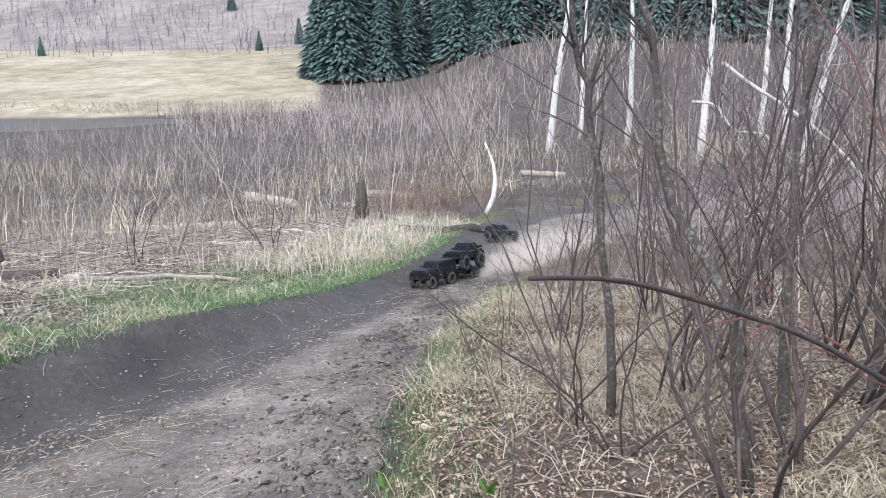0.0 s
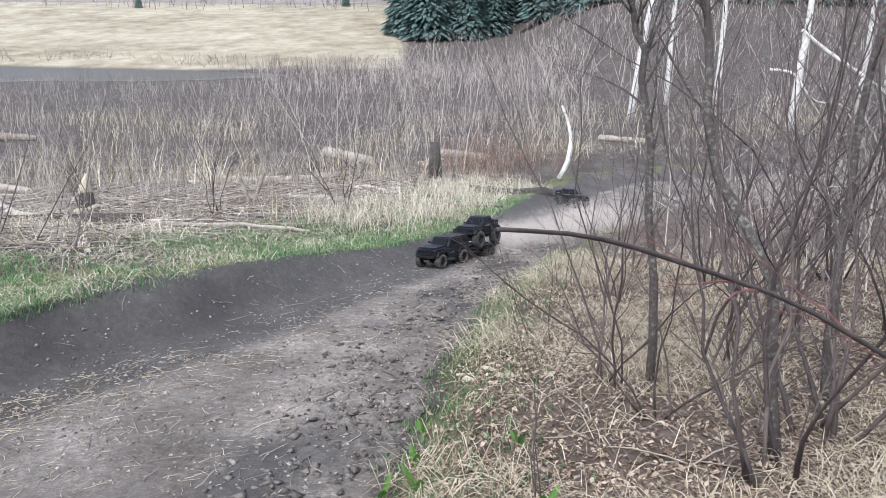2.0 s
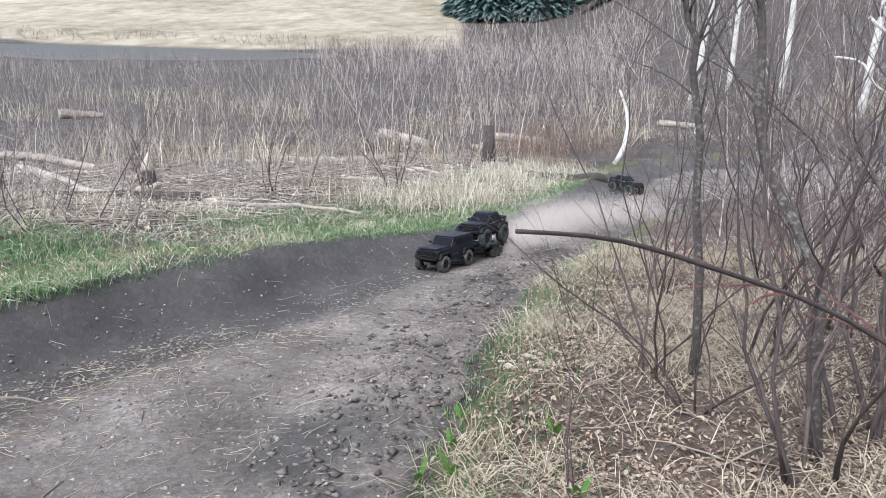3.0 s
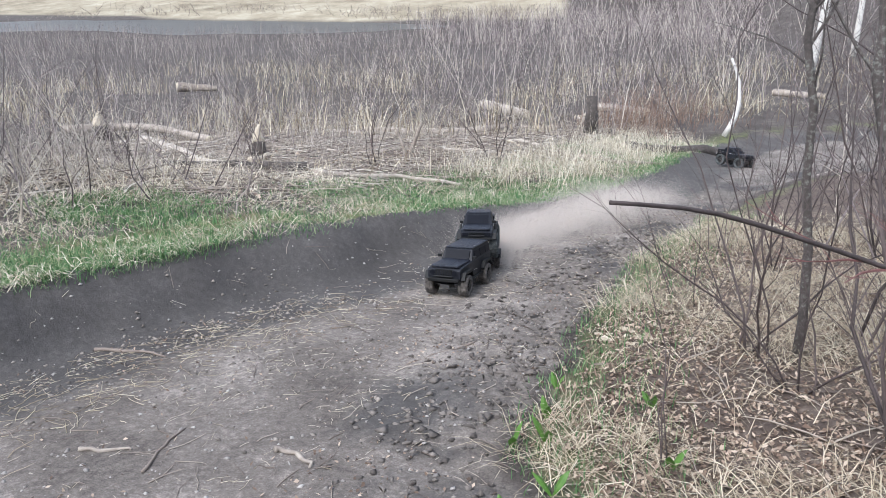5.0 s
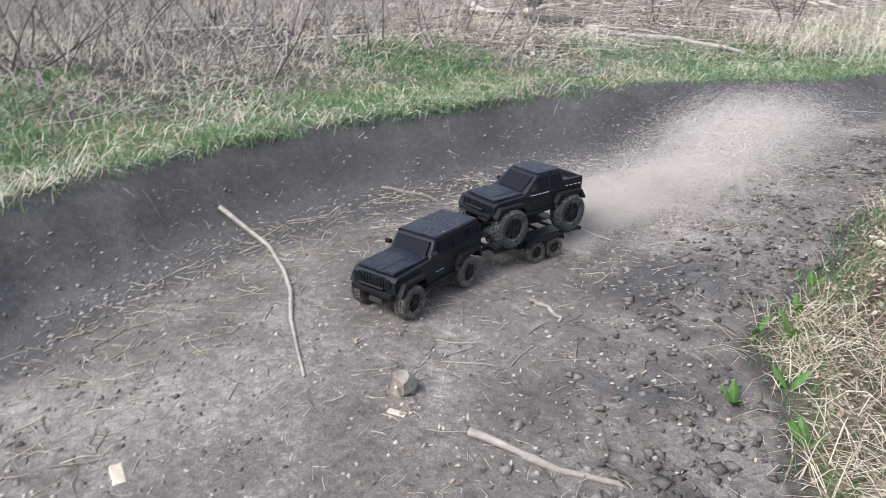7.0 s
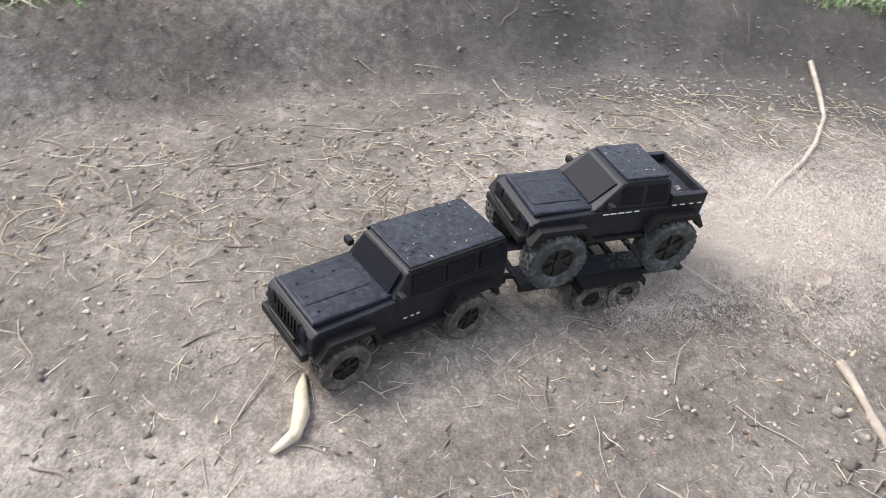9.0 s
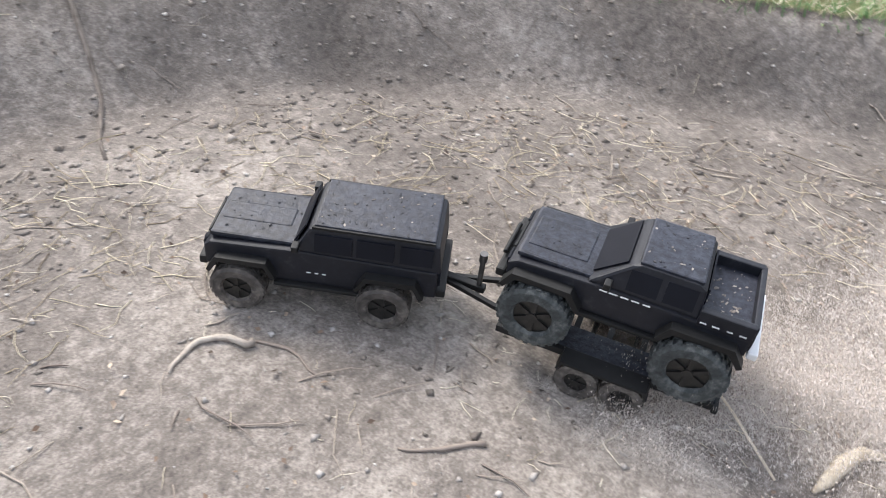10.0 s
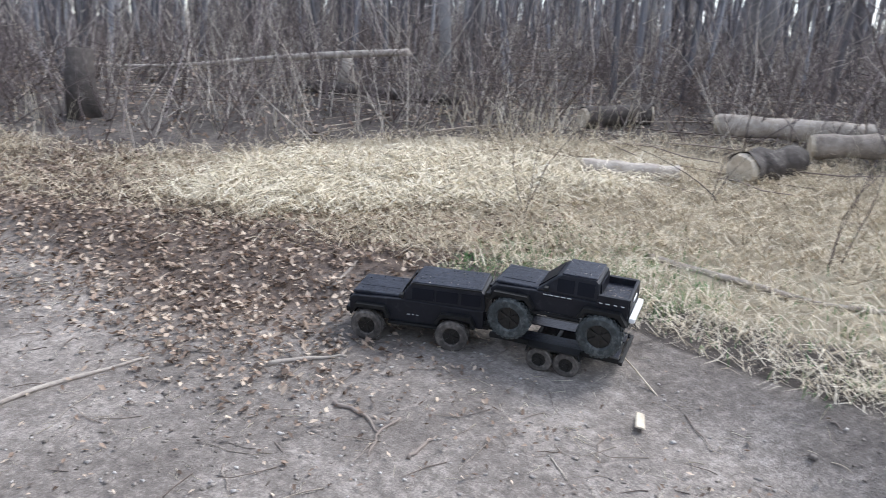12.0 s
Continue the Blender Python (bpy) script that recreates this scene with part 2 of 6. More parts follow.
def fbm(x, y, seed=0, octaves=4):
    """Smooth value noise on numpy arrays, about -1 to 1."""
    out, amp, tot = 0.0, 1.0, 0.0
    for o in range(octaves):
        xi, yi = np.floor(x).astype(np.int64), np.floor(y).astype(np.int64)
        fx, fy = x - xi, y - yi
        fx, fy = fx * fx * (3 - 2 * fx), fy * fy * (3 - 2 * fy)
        def lattice(a, b):
            h = (a * 374761393 + b * 668265263 + (seed + o) * 974634777) & 0xFFFFFFFF
            h = ((h ^ (h >> 13)) * 1274126177) & 0xFFFFFFFF
            return ((h ^ (h >> 16)) & 0xFFFF) / 32767.5 - 1
        v = (lattice(xi, yi) * (1 - fx) + lattice(xi + 1, yi) * fx) * (1 - fy) + (lattice(xi, yi + 1) * (1 - fx) + lattice(xi + 1, yi + 1) * fx) * fy
        out, tot = out + amp * v, tot + amp
        x, y, amp = x * 2.03 + 13.7, y * 2.03 + 7.1, amp * 0.5
    return out / tot

def step(a, b, x):
    t = np.clip((np.asarray(x, float) - a) / (b - a), 0, 1)
    return t * t * (3 - 2 * t)

# ---------------------------------------------------------------- the lie of the land
# The dirt trail falls at six degrees towards +y and three towards -x, and bends round the place where the camera stands.
SLOPE = pose(0, 0, 0, 0, -3, 0) @ pose(0, 0, 0, -6, 0, 0)
OUTER = [(5.5, 18.0), (2.6, 16.2), (1.0, 14.9), (0.25, 13.0), (-0.12, 10.7), (-0.46, 8.2), (-1.11, 6.05), (-1.89, 3.88), (-2.32, 2.7), (-2.5, 1.75), (-2.45, 1.1), (-2.15, 0.3),
         (-1.45, -0.92), (-0.9, -1.55), (-0.3, -2.0), (0.45, -2.2), (1.2, -2.15), (2.0, -2.35), (2.9, -2.3), (4.2, -1.9), (6.0, -1.2), (9.0, 0.5), (14, 4)]
INNER = [(7, 13), (3.0, 11.3), (1.35, 9.6), (0.5, 7.0), (0.2, 5.9), (-0.02, 4.7), (-0.13, 3.6), (-0.15, 2.6), (-0.06, 1.95), (0.2, 1.4), (0.6, 1.0), (1.2, 0.75), (2.2, 0.55),
         (3.5, 0.6), (5.5, 1.2), (8.5, 3.0), (13, 6.5)]

def curve_of(points, per=14):
    """A Catmull-Rom line through the points."""
    p = np.array([points[0], *points, points[-1]], float)
    out = []
    for a, b, c, d in zip(p[:-3], p[1:-2], p[2:-1], p[3:]):
        for t in np.arange(per) / per:
            out.append(0.5 * (2 * b + (c - a) * t + (2 * a - 5 * b + 4 * c - d) * t * t + (3 * b - a - 3 * c + d) * t ** 3))
    return np.array(out + [p[-1]])
OUT_LINE, IN_LINE = curve_of(OUTER), curve_of(INNER)

def side(line, x, y):
    """Distance to a line; above zero on the right of its run."""
    x, y = np.atleast_1d(x).astype(float), np.atleast_1d(y).astype(float)
    best, sign = np.full(x.shape, 1e9), np.ones(x.shape)
    for a, b in zip(line[:-1], line[1:]):
        ab = b - a
        t = np.clip(((x - a[0]) * ab[0] + (y - a[1]) * ab[1]) / (ab @ ab), 0, 1)
        dx, dy = x - a[0] - t * ab[0], y - a[1] - t * ab[1]
        d = dx * dx + dy * dy
        near = d < best
        best = np.where(near, d, best)
        sign = np.where(near, np.sign(dx * ab[1] - dy * ab[0]), sign)
    return np.sqrt(best) * sign

BASE_Y = [-80, -25, -14, -9, 0, 14, 20, 30, 90]
BASE_Z = [2.2, 1.7, 1.3, 0.95, 0, -1.47, -1.72, -1.8, -1.85]
def pond_mask(x, y):
    e = ((x + 54) / 27) ** 2 + ((y - 69) / 15) ** 2
    return step(1.25, 0.85, e + 0.15 * fbm(x * 0.12, y * 0.12, 40, 2))

# Where the dead grass ends and the tangle before the woods begins
WOODS_LINE = curve_of([(12, -0.6), (6.8, -1.9), (5.45, -2.6), (4.95, -3.5), (4.3, -4.2), (3.2, -5.0), (1.5, -5.2), (-0.5, -4.7), (-4, -4.4)])
def beyond(x, y):
    return -side(WOODS_LINE, x, y)

def land(x, y):
    """Height of the ground, and its zones."""
    x, y = np.atleast_1d(x).astype(float), np.atleast_1d(y).astype(float)
    do, di = -side(OUT_LINE, x, y), side(IN_LINE, x, y) * -1
    do = do * -1
    do = do + 0.06 * fbm(x * 3, y * 3, 3, 3)
    di = di + 0.10 * fbm(x * 2.5, y * 2.5, 4, 3)
    z = np.interp(y, BASE_Y, BASE_Z) + 0.0524 * np.clip(x, -9, 9)
    back = step(0.6, 2.2, x) * (y < 2)
    bank = (0.27 - 0.20 * back) * (1 - 0.62 * step(4.2, 7.0, y))
    z = z + bank * step(-0.34, 0.02, do) + (0.20 - 0.12 * back) * step(0.0, 2.5, do)
    z = z + 0.05 * step(0, 0.35, di)
    start = 82 - 38 * step(-9, 6, x)
    z = z + 0.15 * np.maximum(0, y - start) + 0.22 * np.maximum(0, y - start - 85)
    far = step(6, 30, np.hypot(x, y))
    z = z + 0.25 * far * fbm(x * 0.15, y * 0.15, 8, 3)
    z = z - 0.6 * pond_mask(x, y)
    trail = np.minimum(step(0.02, -0.06, do), step(0.1, -0.1, di))
    rough = 0.004 + 0.02 * (1 - trail)
    inner_clods = trail * step(-0.75, -0.15, di) * 0.034
    z = z + rough * fbm(x * 9, y * 9, 5, 3) + inner_clods * fbm(x * 16, y * 16, 6, 3) + 0.015 * fbm(x * 1.1, y * 1.1, 9, 2) * step(0, 1, trail)
    return z, do, di, trail

def ground_z(x, y):
    return land(x, y)[0]

def axis_steps(dense_lo, dense_hi, fine, lo, hi):
    out, v, s = list(np.arange(dense_lo, dense_hi, fine)), dense_hi, fine
    while v < hi:
        out.append(v); s = min(s * 1.07, 14); v += s
    out.append(hi)
    v, s = dense_lo, fine
    while v > lo:
        s = min(s * 1.07, 14); v -= s
        out.insert(0, v)
    return np.array(out)

def build_ground():
    xs, ys = axis_steps(-3.2, 3.8, 0.05, -320, 320), axis_steps(-3.0, 5.5, 0.05, -160, 420)
    X, Y = np.meshgrid(xs, ys)
    x, y = X.ravel(), Y.ravel()
    z, do, di, trail = land(x, y)
    nx, ny = len(xs), len(ys)
    i = np.arange((nx - 1) * (ny - 1))
    a = (i // (nx - 1)) * nx + i % (nx - 1)
    loops = np.stack([a, a + 1, a + nx + 1, a + nx], 1).ravel()
    me = quick_mesh("ground", np.stack([x, y, z], 1), loops, i * 4, M_GROUND)
    me.shade_smooth()
    left = step(1.6, 0.3, x) + (y > 2)
    green = step(-0.05, 0.05, do) * step(1.1, 0.3, do) * np.clip(left, 0, 1) * (0.6 + 0.5 * fbm(x * 2, y * 2, 11, 2))
    green = np.maximum(green, 0.55 * step(0.0, 0.1, di) * step(0.45, 0.15, di) * (y > 0.8))
    litter = np.maximum(step(0.05, 0.3, di) * step(7, 2, di), step(2.8, 3.6, x) * step(-0.9, -1.6, y) * step(1.3, 0.9, do))
    trail = trail * (1 - step(2.8, 3.8, x) * step(-1.0, -1.8, y) * 0.8)
    dark = step(0.07, 0.02, do) * step(-0.85 - 0.22 * step(0.8, 1.8, y), -0.35 - 0.08 * step(0.8, 1.8, y), do) * (0.3 + 0.7 * step(-0.9, 1.2, y)) * np.clip(step(2.4, 0.8, x) + (y > 2), 0.25, 1)
    crumbled = trail * step(-0.95, -0.3, di) * (y > 0.3) * (0.45 + 0.75 * fbm(x * 2.2, y * 2.2, 91, 3))
    dark = np.maximum(dark, crumbled)
    field = step(80, 86, y) * step(-0.16, -0.24, x / np.maximum(y, 1)) * step(165, 140, y)
    field = np.maximum(field, 0.75 * step(0.5, 1.4, x) * step(-1.8, -2.4, y) * step(-5.4, -4.4, y) * step(0.1, 0.5, do) * step(0.3, -0.2, beyond(x, y)))
    scrub = step(140, 165, y)
    for name, cols in (("zone", (trail, green, litter)), ("more", (dark, field, scrub))):
        at = me.color_attributes.new(name, "FLOAT_COLOR", "POINT")
        at.data.foreach_set("color", np.stack([*np.clip(cols, 0, 1), np.ones_like(x)], 1).astype(np.float32).ravel())
    tagged(new("ground", me), "dirt trail curving between grass banks, leaf litter and brush", "ground", kind="structure")
    w = bmesh.new()
    bmesh.ops.create_circle(w, cap_ends=True, segments=64, radius=1)
    for v in w.verts:
        v.co = (-54 + v.co.x * 31, 69 + v.co.y * 17, -2.12)
    me = bpy.data.meshes.new("pond"); w.to_mesh(me); w.free(); me.materials.append(M_WATER)
    tagged(new("pond", me), "still dark beaver pond among dead grass", "pond", kind="structure")
build_ground()

# ---------------------------------------------------------------- where the rig drives
# On the trail's plane: seconds, place between the axles and heading in degrees; then the trailer's heading and how far its axles trail the hitch.
TRUCK = [
    (0, -0.19, 7.08, -122), (0.5, -0.31, 7.03, -121), (1, -0.46, 6.86, -119), (1.5, -0.48, 6.36, -117), (2, -0.55, 6.07, -116),
    (2.5, -0.64, 5.64, -114), (4.5, -1.01, 4.30, -97), (5, -0.89, 3.80, -92), (5.5, -0.87, 3.16, -88), (6, -0.93, 2.60, -87),
    (6.5, -1.06, 2.11, -93), (7, -1.12, 1.555, -87), (7.2, -1.06, 1.33, -80), (8.8, -0.52, 0.045, -53), (9.1, -0.302, -0.10, -50),
    (9.5, -0.022, -0.367, -57), (9.8, 0.085, -0.735, -62), (10, 0.18, -0.952, -55.5), (10.2, 0.395, -1.15, -46), (10.5, 0.785, -1.41, -42),
    (10.8, 1.12, -1.675, -53), (11, 1.368, -1.965, -45), (11.2, 1.678, -2.255, -37), (11.5, 2.273, -2.41, -9.4), (12, 3.0, -1.985, 26)]
TRAILER = [
    (0, -118, 0.29), (0.5, -120, 0.29), (1, -118, 0.29), (1.5, -114, 0.29), (2, -112, 0.29), (2.5, -109, 0.29), (4.5, -92, 0.28), (5, -75, 0.26), (5.5, -85, 0.26),
    (6, -93, 0.25), (6.5, -96, 0.255), (7, -103, 0.29), (7.2, -96, 0.29), (8.8, -82, 0.29), (9.1, -59, 0.265), (9.5, -46, 0.305), (9.8, -63, 0.35), (10, -72, 0.37),
    (10.2, -67, 0.41), (10.5, -44, 0.41), (10.8, -38, 0.39), (11, -51, 0.40), (11.2, -50, 0.40), (11.5, -31.5, 0.355), (12, 17, 0.245)]

def glide(rows, t):
    """A smooth line through rows of seconds and values."""
    r = np.array(rows, float)
    ts, v = r[:, 0], r[:, 1:]
    m = np.gradient(v, ts, axis=0)
    k = int(np.clip(np.searchsorted(ts, t, "right") - 1, 0, len(ts) - 2))
    h = ts[k + 1] - ts[k]
    s = (t - ts[k]) / h
    if t < ts[0]:
        return v[0] + m[0] * (t - ts[0])
    return ((1 + 2 * s) * (1 - s) ** 2 * v[k] + s * (1 - s) ** 2 * h * m[k] + s * s * (3 - 2 * s) * v[k + 1] + s * s * (s - 1) * h * m[k + 1])

HITCH, AXLE = 0.272, 0.325      # hitch behind the truck's middle; tandem axles behind the hitch
def truck_pose(t):
    x, y, a = glide(TRUCK, t)
    return SLOPE @ pose(x, y, 0.004, 0, 0, a)

def trailer_pose(t):
    x, y, a = glide(TRUCK, t)
    b, reach = glide(TRAILER, t)
    return SLOPE @ pose(x - HITCH * math.cos(radians(a)), y - HITCH * math.sin(radians(a)), 0.004, 0, 0, b) @ pose(AXLE - reach, 0, 0)

# ---------------------------------------------------------------- vehicles
def box(bm, x0, x1, y0, y1, z0, z1, bevel=0.0, taper=1.0):
    made = bmesh.ops.create_cube(bm, size=1)["verts"]
    for v in made:
        k = taper if v.co.z > 0 else 1.0
        v.co = ((x0 + x1) / 2 + v.co.x * (x1 - x0), (y0 + y1) / 2 + v.co.y * (y1 - y0) * k, (z0 + z1) / 2 + v.co.z * (z1 - z0))
    if bevel:
        edges = list({e for v in made for e in v.link_edges})
        bmesh.ops.bevel(bm, geom=edges, offset=bevel, segments=2, affect="EDGES", profile=0.6)
    return bm

def slab(bm, profile, half, bevel=0.006, top_half=None, top_z=None):
    """A side profile (x, z) drawn out over the width; above top_z it narrows to top_half."""
    def width(z):
        return half if top_half is None or z < top_z else top_half
    left = [bm.verts.new((x, width(z), z)) for x, z in profile]
    right = [bm.verts.new((x, -width(z), z)) for x, z in profile]
    fl = bm.faces.new(left)
    bm.faces.new(right[::-1])
    n = len(profile)
    for i in range(n):
        bm.faces.new((left[i], right[i], right[(i + 1) % n], left[(i + 1) % n]))
    bmesh.ops.recalc_face_normals(bm, faces=bm.faces[:])
    if bevel:
        bmesh.ops.bevel(bm, geom=bm.edges[:], offset=bevel, segments=2, affect="EDGES", profile=0.6, clamp_overlap=True)
    return bm

def drum(bm, r, w, segs=28, x=0.0, y=0.0, z=0.0, axis="Y"):
    turn = {"Y": pose(x, y, z, 90, 0, 0), "X": pose(x, y, z, 0, 90, 0), "Z": pose(x, y, z)}[axis]
    return bmesh.ops.create_cone(bm, cap_ends=True, segments=segs, radius1=r, radius2=r, depth=w, matrix=turn)["verts"]

def tyre_mesh(r, w, lugs=26, lug=0.004):
    """A round-shouldered tyre with rows of tread blocks, turning about y."""
    bm = bmesh.new()
    prof = [(0.52 * r, -0.36 * w), (0.60 * r, -0.5 * w), (0.86 * r, -0.5 * w), (0.97 * r, -0.40 * w), (r - lug, -0.2 * w), (r - lug, 0.2 * w), (0.97 * r, 0.40 * w), (0.86 * r, 0.5 * w), (0.60 * r, 0.5 * w), (0.52 * r, 0.36 * w)]
    segs = 36
    rings = [[bm.verts.new((q * math.cos(2 * math.pi * s / segs), y, q * math.sin(2 * math.pi * s / segs))) for q, y in prof] for s in range(segs)]
    for s in range(segs):
        a, b = rings[s], rings[(s + 1) % segs]
        for i in range(len(prof) - 1):
            bm.faces.new((a[i], a[i + 1], b[i + 1], b[i]))
    for s in range(lugs):
        for row in (-1, 0, 1):
            m = pose(0, 0, 0, 0, 360 * (s + 0.5 * (row == 0)) / lugs, 0)
            made = bmesh.ops.create_cube(bm, size=1)["verts"]
            for v in made:
                v.co = m @ Vector((v.co.x * 0.13 * r, row * 0.30 * w + v.co.y * 0.24 * w, r - lug * 0.8 + v.co.z * lug * 1.8))
    bmesh.ops.recalc_face_normals(bm, faces=bm.faces[:])
    return bm

def rim_mesh(r, w):
    bm = bmesh.new()
    drum(bm, 0.56 * r, 0.62 * w, 30)
    for s in range(6):
        m = pose(0, 0, 0, 0, 60 * s, 0)
        for sgn in (-1, 1):
            made = bmesh.ops.create_cube(bm, size=1)["verts"]
            for v in made:
                v.co = m @ Vector((v.co.x * 0.13 * r, sgn * 0.34 * w + v.co.y * 0.12 * w, 0.30 * r + v.co.z * 0.44 * r))
    for sgn in (-1, 1):
        drum(bm, 0.15 * r, 0.1 * w, 12, y=sgn * 0.40 * w)
    return bm

def wheel_part(parent, x, y, r, w, tyre):
    ob = part("wheel", tyre_mesh(r, w), tyre, parent, "dusty rubber tyre with blocky tread")
    ob.matrix_basis = pose(x, y, r)
    part("rim", rim_mesh(r, w), M_RIM, ob, "black six-spoke rim")
    return ob

def bars(bm, x0, x1, y, z, n, h=0.0025, seed=1):
    """Short bars along x in place of small writing."""
    r = random.Random(seed)
    s = (x1 - x0) / n
    for i in range(n):
        box(bm, x0 + i * s, x0 + i * s + s * r.uniform(0.4, 0.85), y - 0.0008, y + 0.0008, z, z + h)
    return bm

def specks(parent, x0, x1, y0, y1, z, n, seed, material):
    """Crumbs of mud and leaf that lie on a panel."""
    r, b = random.Random(seed), bmesh.new()
    for _ in range(n):
        q = 0.0011 * r.uniform(0.5, 1.9) ** 1.6
        made = bmesh.ops.create_icosphere(b, subdivisions=1, radius=1)["verts"]
        m = pose(r.uniform(x0, x1), r.uniform(y0, y1), z, 0, 0, r.uniform(0, 180))
        a, c = q * r.uniform(0.8, 2.6), q * r.uniform(0.6, 1.3)
        for v in made:
            v.co = m @ Vector((v.co.x * a, v.co.y * c, v.co.z * q * 0.45))
    return tagged(part("mud_specks", b, material, parent, "crumbs of dried mud and leaf"), kind="stuff")

def raise_body(car, dx, dz):
    """Shift all but the wheels and the running gear."""
    for ob in car.children:
        if not ob.name.startswith(("wheel", "chassis")):
            ob.matrix_basis = Matrix.Translation((dx, 0, dz)) @ ob.matrix_basis

def wagon():
    """The towing truck: a boxy long-roofed off-road wagon, origin on the ground between its axles."""
    car = holder("toy_wagon", Matrix(), "dusty black radio-controlled off-road wagon towing a trailer", "toy truck")
    R = 0.061
    hull = [(-0.262, 0.085), (-0.262, 0.158), (0.035, 0.165), (0.232, 0.158), (0.247, 0.145), (0.247, 0.098), (0.225, 0.085), (0.225, 0.105), (0.098, 0.105), (0.095, 0.075), (-0.095, 0.075), (-0.10, 0.10), (-0.225, 0.10), (-0.228, 0.085)]
    part("body", slab(bmesh.new(), hull, 0.098, 0.005), M_BODY, car)
    cabin = [(-0.268, 0.155), (-0.260, 0.220), (-0.240, 0.228), (0.0, 0.228), (0.018, 0.222), (0.052, 0.163)]
    part("cabin", slab(bmesh.new(), cabin, 0.096, 0.006, 0.086, 0.2), M_BODY, car)
    roof = part("roof", box(bmesh.new(), -0.25, 0.008, -0.082, 0.082, 0.226, 0.2335, 0.004), M_ROOF, car, "flat black roof with dust and painted sky sheen")
    specks(roof, -0.24, 0.0, -0.076, 0.076, 0.2338, 90, 21, M_BODY)
    specks(roof, -0.24, 0.0, -0.076, 0.076, 0.2338, 26, 22, M_CLOD)
    b = bmesh.new()
    box(b, 0.045, 0.236, -0.082, 0.082, 0.160, 0.1735, 0.006)
    box(b, 0.07, 0.226, -0.030, 0.030, 0.168, 0.1752, 0.0035)
    hood = part("hood", b, M_ROOF, car, "raised black hood")
    specks(hood, 0.06, 0.215, -0.07, 0.07, 0.1755, 34, 23, M_BODY)
    b = box(bmesh.new(), -0.0015, 0.0015, -0.074, 0.074, -0.029, 0.029)
    for v in b.verts:
        v.co = pose(0.041, 0, 0.196, 0, -28, 0) @ v.co
    part("windshield", b, M_GLASS, car, "black windscreen")
    b = box(bmesh.new(), 0.02, 0.046, -0.09, 0.09, 0.166, 0.176, 0.003)
    part("cowl", b, M_TRIM, car)
    for s in (-1, 1):
        for x0, x1 in ((-0.075, 0.005), (-0.165, -0.085), (-0.248, -0.178)):
            b = box(bmesh.new(), x0, x1, -0.0012, 0.0012, 0.172, 0.214, 0.0)
            for v in b.verts:
                v.co.y += s * (0.0965 - max(0.0, v.co.z - 0.186) * 0.2)
            part("side_window", b, M_GLASS, car)
        part("rain_gutter", box(bmesh.new(), -0.25, 0.012, s * 0.084 - 0.003, s * 0.084 + 0.003, 0.224, 0.230, 0.001), M_TRIM, car)
        for x in (-0.162, 0.162):
            arch = [(x - 0.075, 0.095), (x - 0.055, 0.135), (x + 0.055, 0.135), (x + 0.078, 0.095), (x + 0.07, 0.09), (x + 0.05, 0.122), (x - 0.05, 0.122), (x - 0.066, 0.09)]
            b = slab(bmesh.new(), arch, 0.0135, 0.0)
            for v in b.verts:
                v.co.y += s * 0.107
            part("fender_flare", b, M_TRIM, car)
        part("rock_slider", box(bmesh.new(), -0.095, 0.095, s * 0.102 - 0.008, s * 0.102 + 0.008, 0.066, 0.076, 0.003), M_TRIM, car)
        b = bmesh.new()
        drum(b, 0.0145, 0.008, 18, 0.248, s * 0.066, 0.135, "X")
        part("headlight", b, M_GLASS, car, "round dark headlamp")
        b = box(bmesh.new(), 0.035, 0.05, s * 0.108 - 0.012, s * 0.108 + 0.012, 0.178, 0.194, 0.003)
        part("mirror", b, M_TRIM, car)
        b = bars(bmesh.new(), -0.02, 0.03, s * 0.099, 0.108, 3, 0.002, 4)
        tagged(part("lettering", b, M_WHITE, car, "tiny pale marks on the sill"), kind="stuff")
        b = box(bmesh.new(), -0.268, -0.263, s * 0.08 - 0.009, s * 0.08 + 0.009, 0.115, 0.145, 0.001)
        part("tail_light", b, M_GLASS, car)
    b = bmesh.new()
    for k in range(7):
        box(b, 0.246, 0.250, -0.046 + k * 0.0145, -0.040 + k * 0.0145, 0.112, 0.150)
    box(b, 0.245, 0.249, -0.052, 0.053, 0.150, 0.154); box(b, 0.245, 0.249, -0.052, 0.053, 0.108, 0.112)
    part("grille", b, M_TRIM, car, "black grille with upright slots")
    b = bmesh.new()
    box(b, 0.246, 0.264, -0.092, 0.092, 0.084, 0.106, 0.005)
    box(b, 0.235, 0.262, -0.05, -0.038, 0.086, 0.100); box(b, 0.235, 0.262, 0.038, 0.05, 0.086, 0.100)
    drum(b, 0.005, 0.11, 10, 0.26, 0, 0.116)
    part("front_bumper", b, M_TRIM, car, "square black winch bumper")
    part("rear_bumper", box(bmesh.new(), -0.282, -0.258, -0.09, 0.09, 0.082, 0.102, 0.004), M_TRIM, car)
    b = bmesh.new()
    box(b, -0.23, 0.23, -0.03, 0.03, 0.052, 0.074, 0.003)
    for x in (-0.162, 0.162):
        drum(b, 0.009, 0.17, 12, x, 0, R)
        drum(b, 0.02, 0.034, 14, x, 0.015, R)
    box(b, -0.302, -0.23, -0.008, 0.008, 0.062, 0.074, 0.002)
    part("chassis", b, M_METAL, car, "dark frame rails and axles")
    wheels = [wheel_part(car, x, s * 0.101, R, 0.052, M_TYRE) for x in (-0.162, 0.162) for s in (-1, 1)]
    raise_body(car, -0.012, 0.009)
    shrink(car, 0.95)
    return car, wheels, R * 0.95

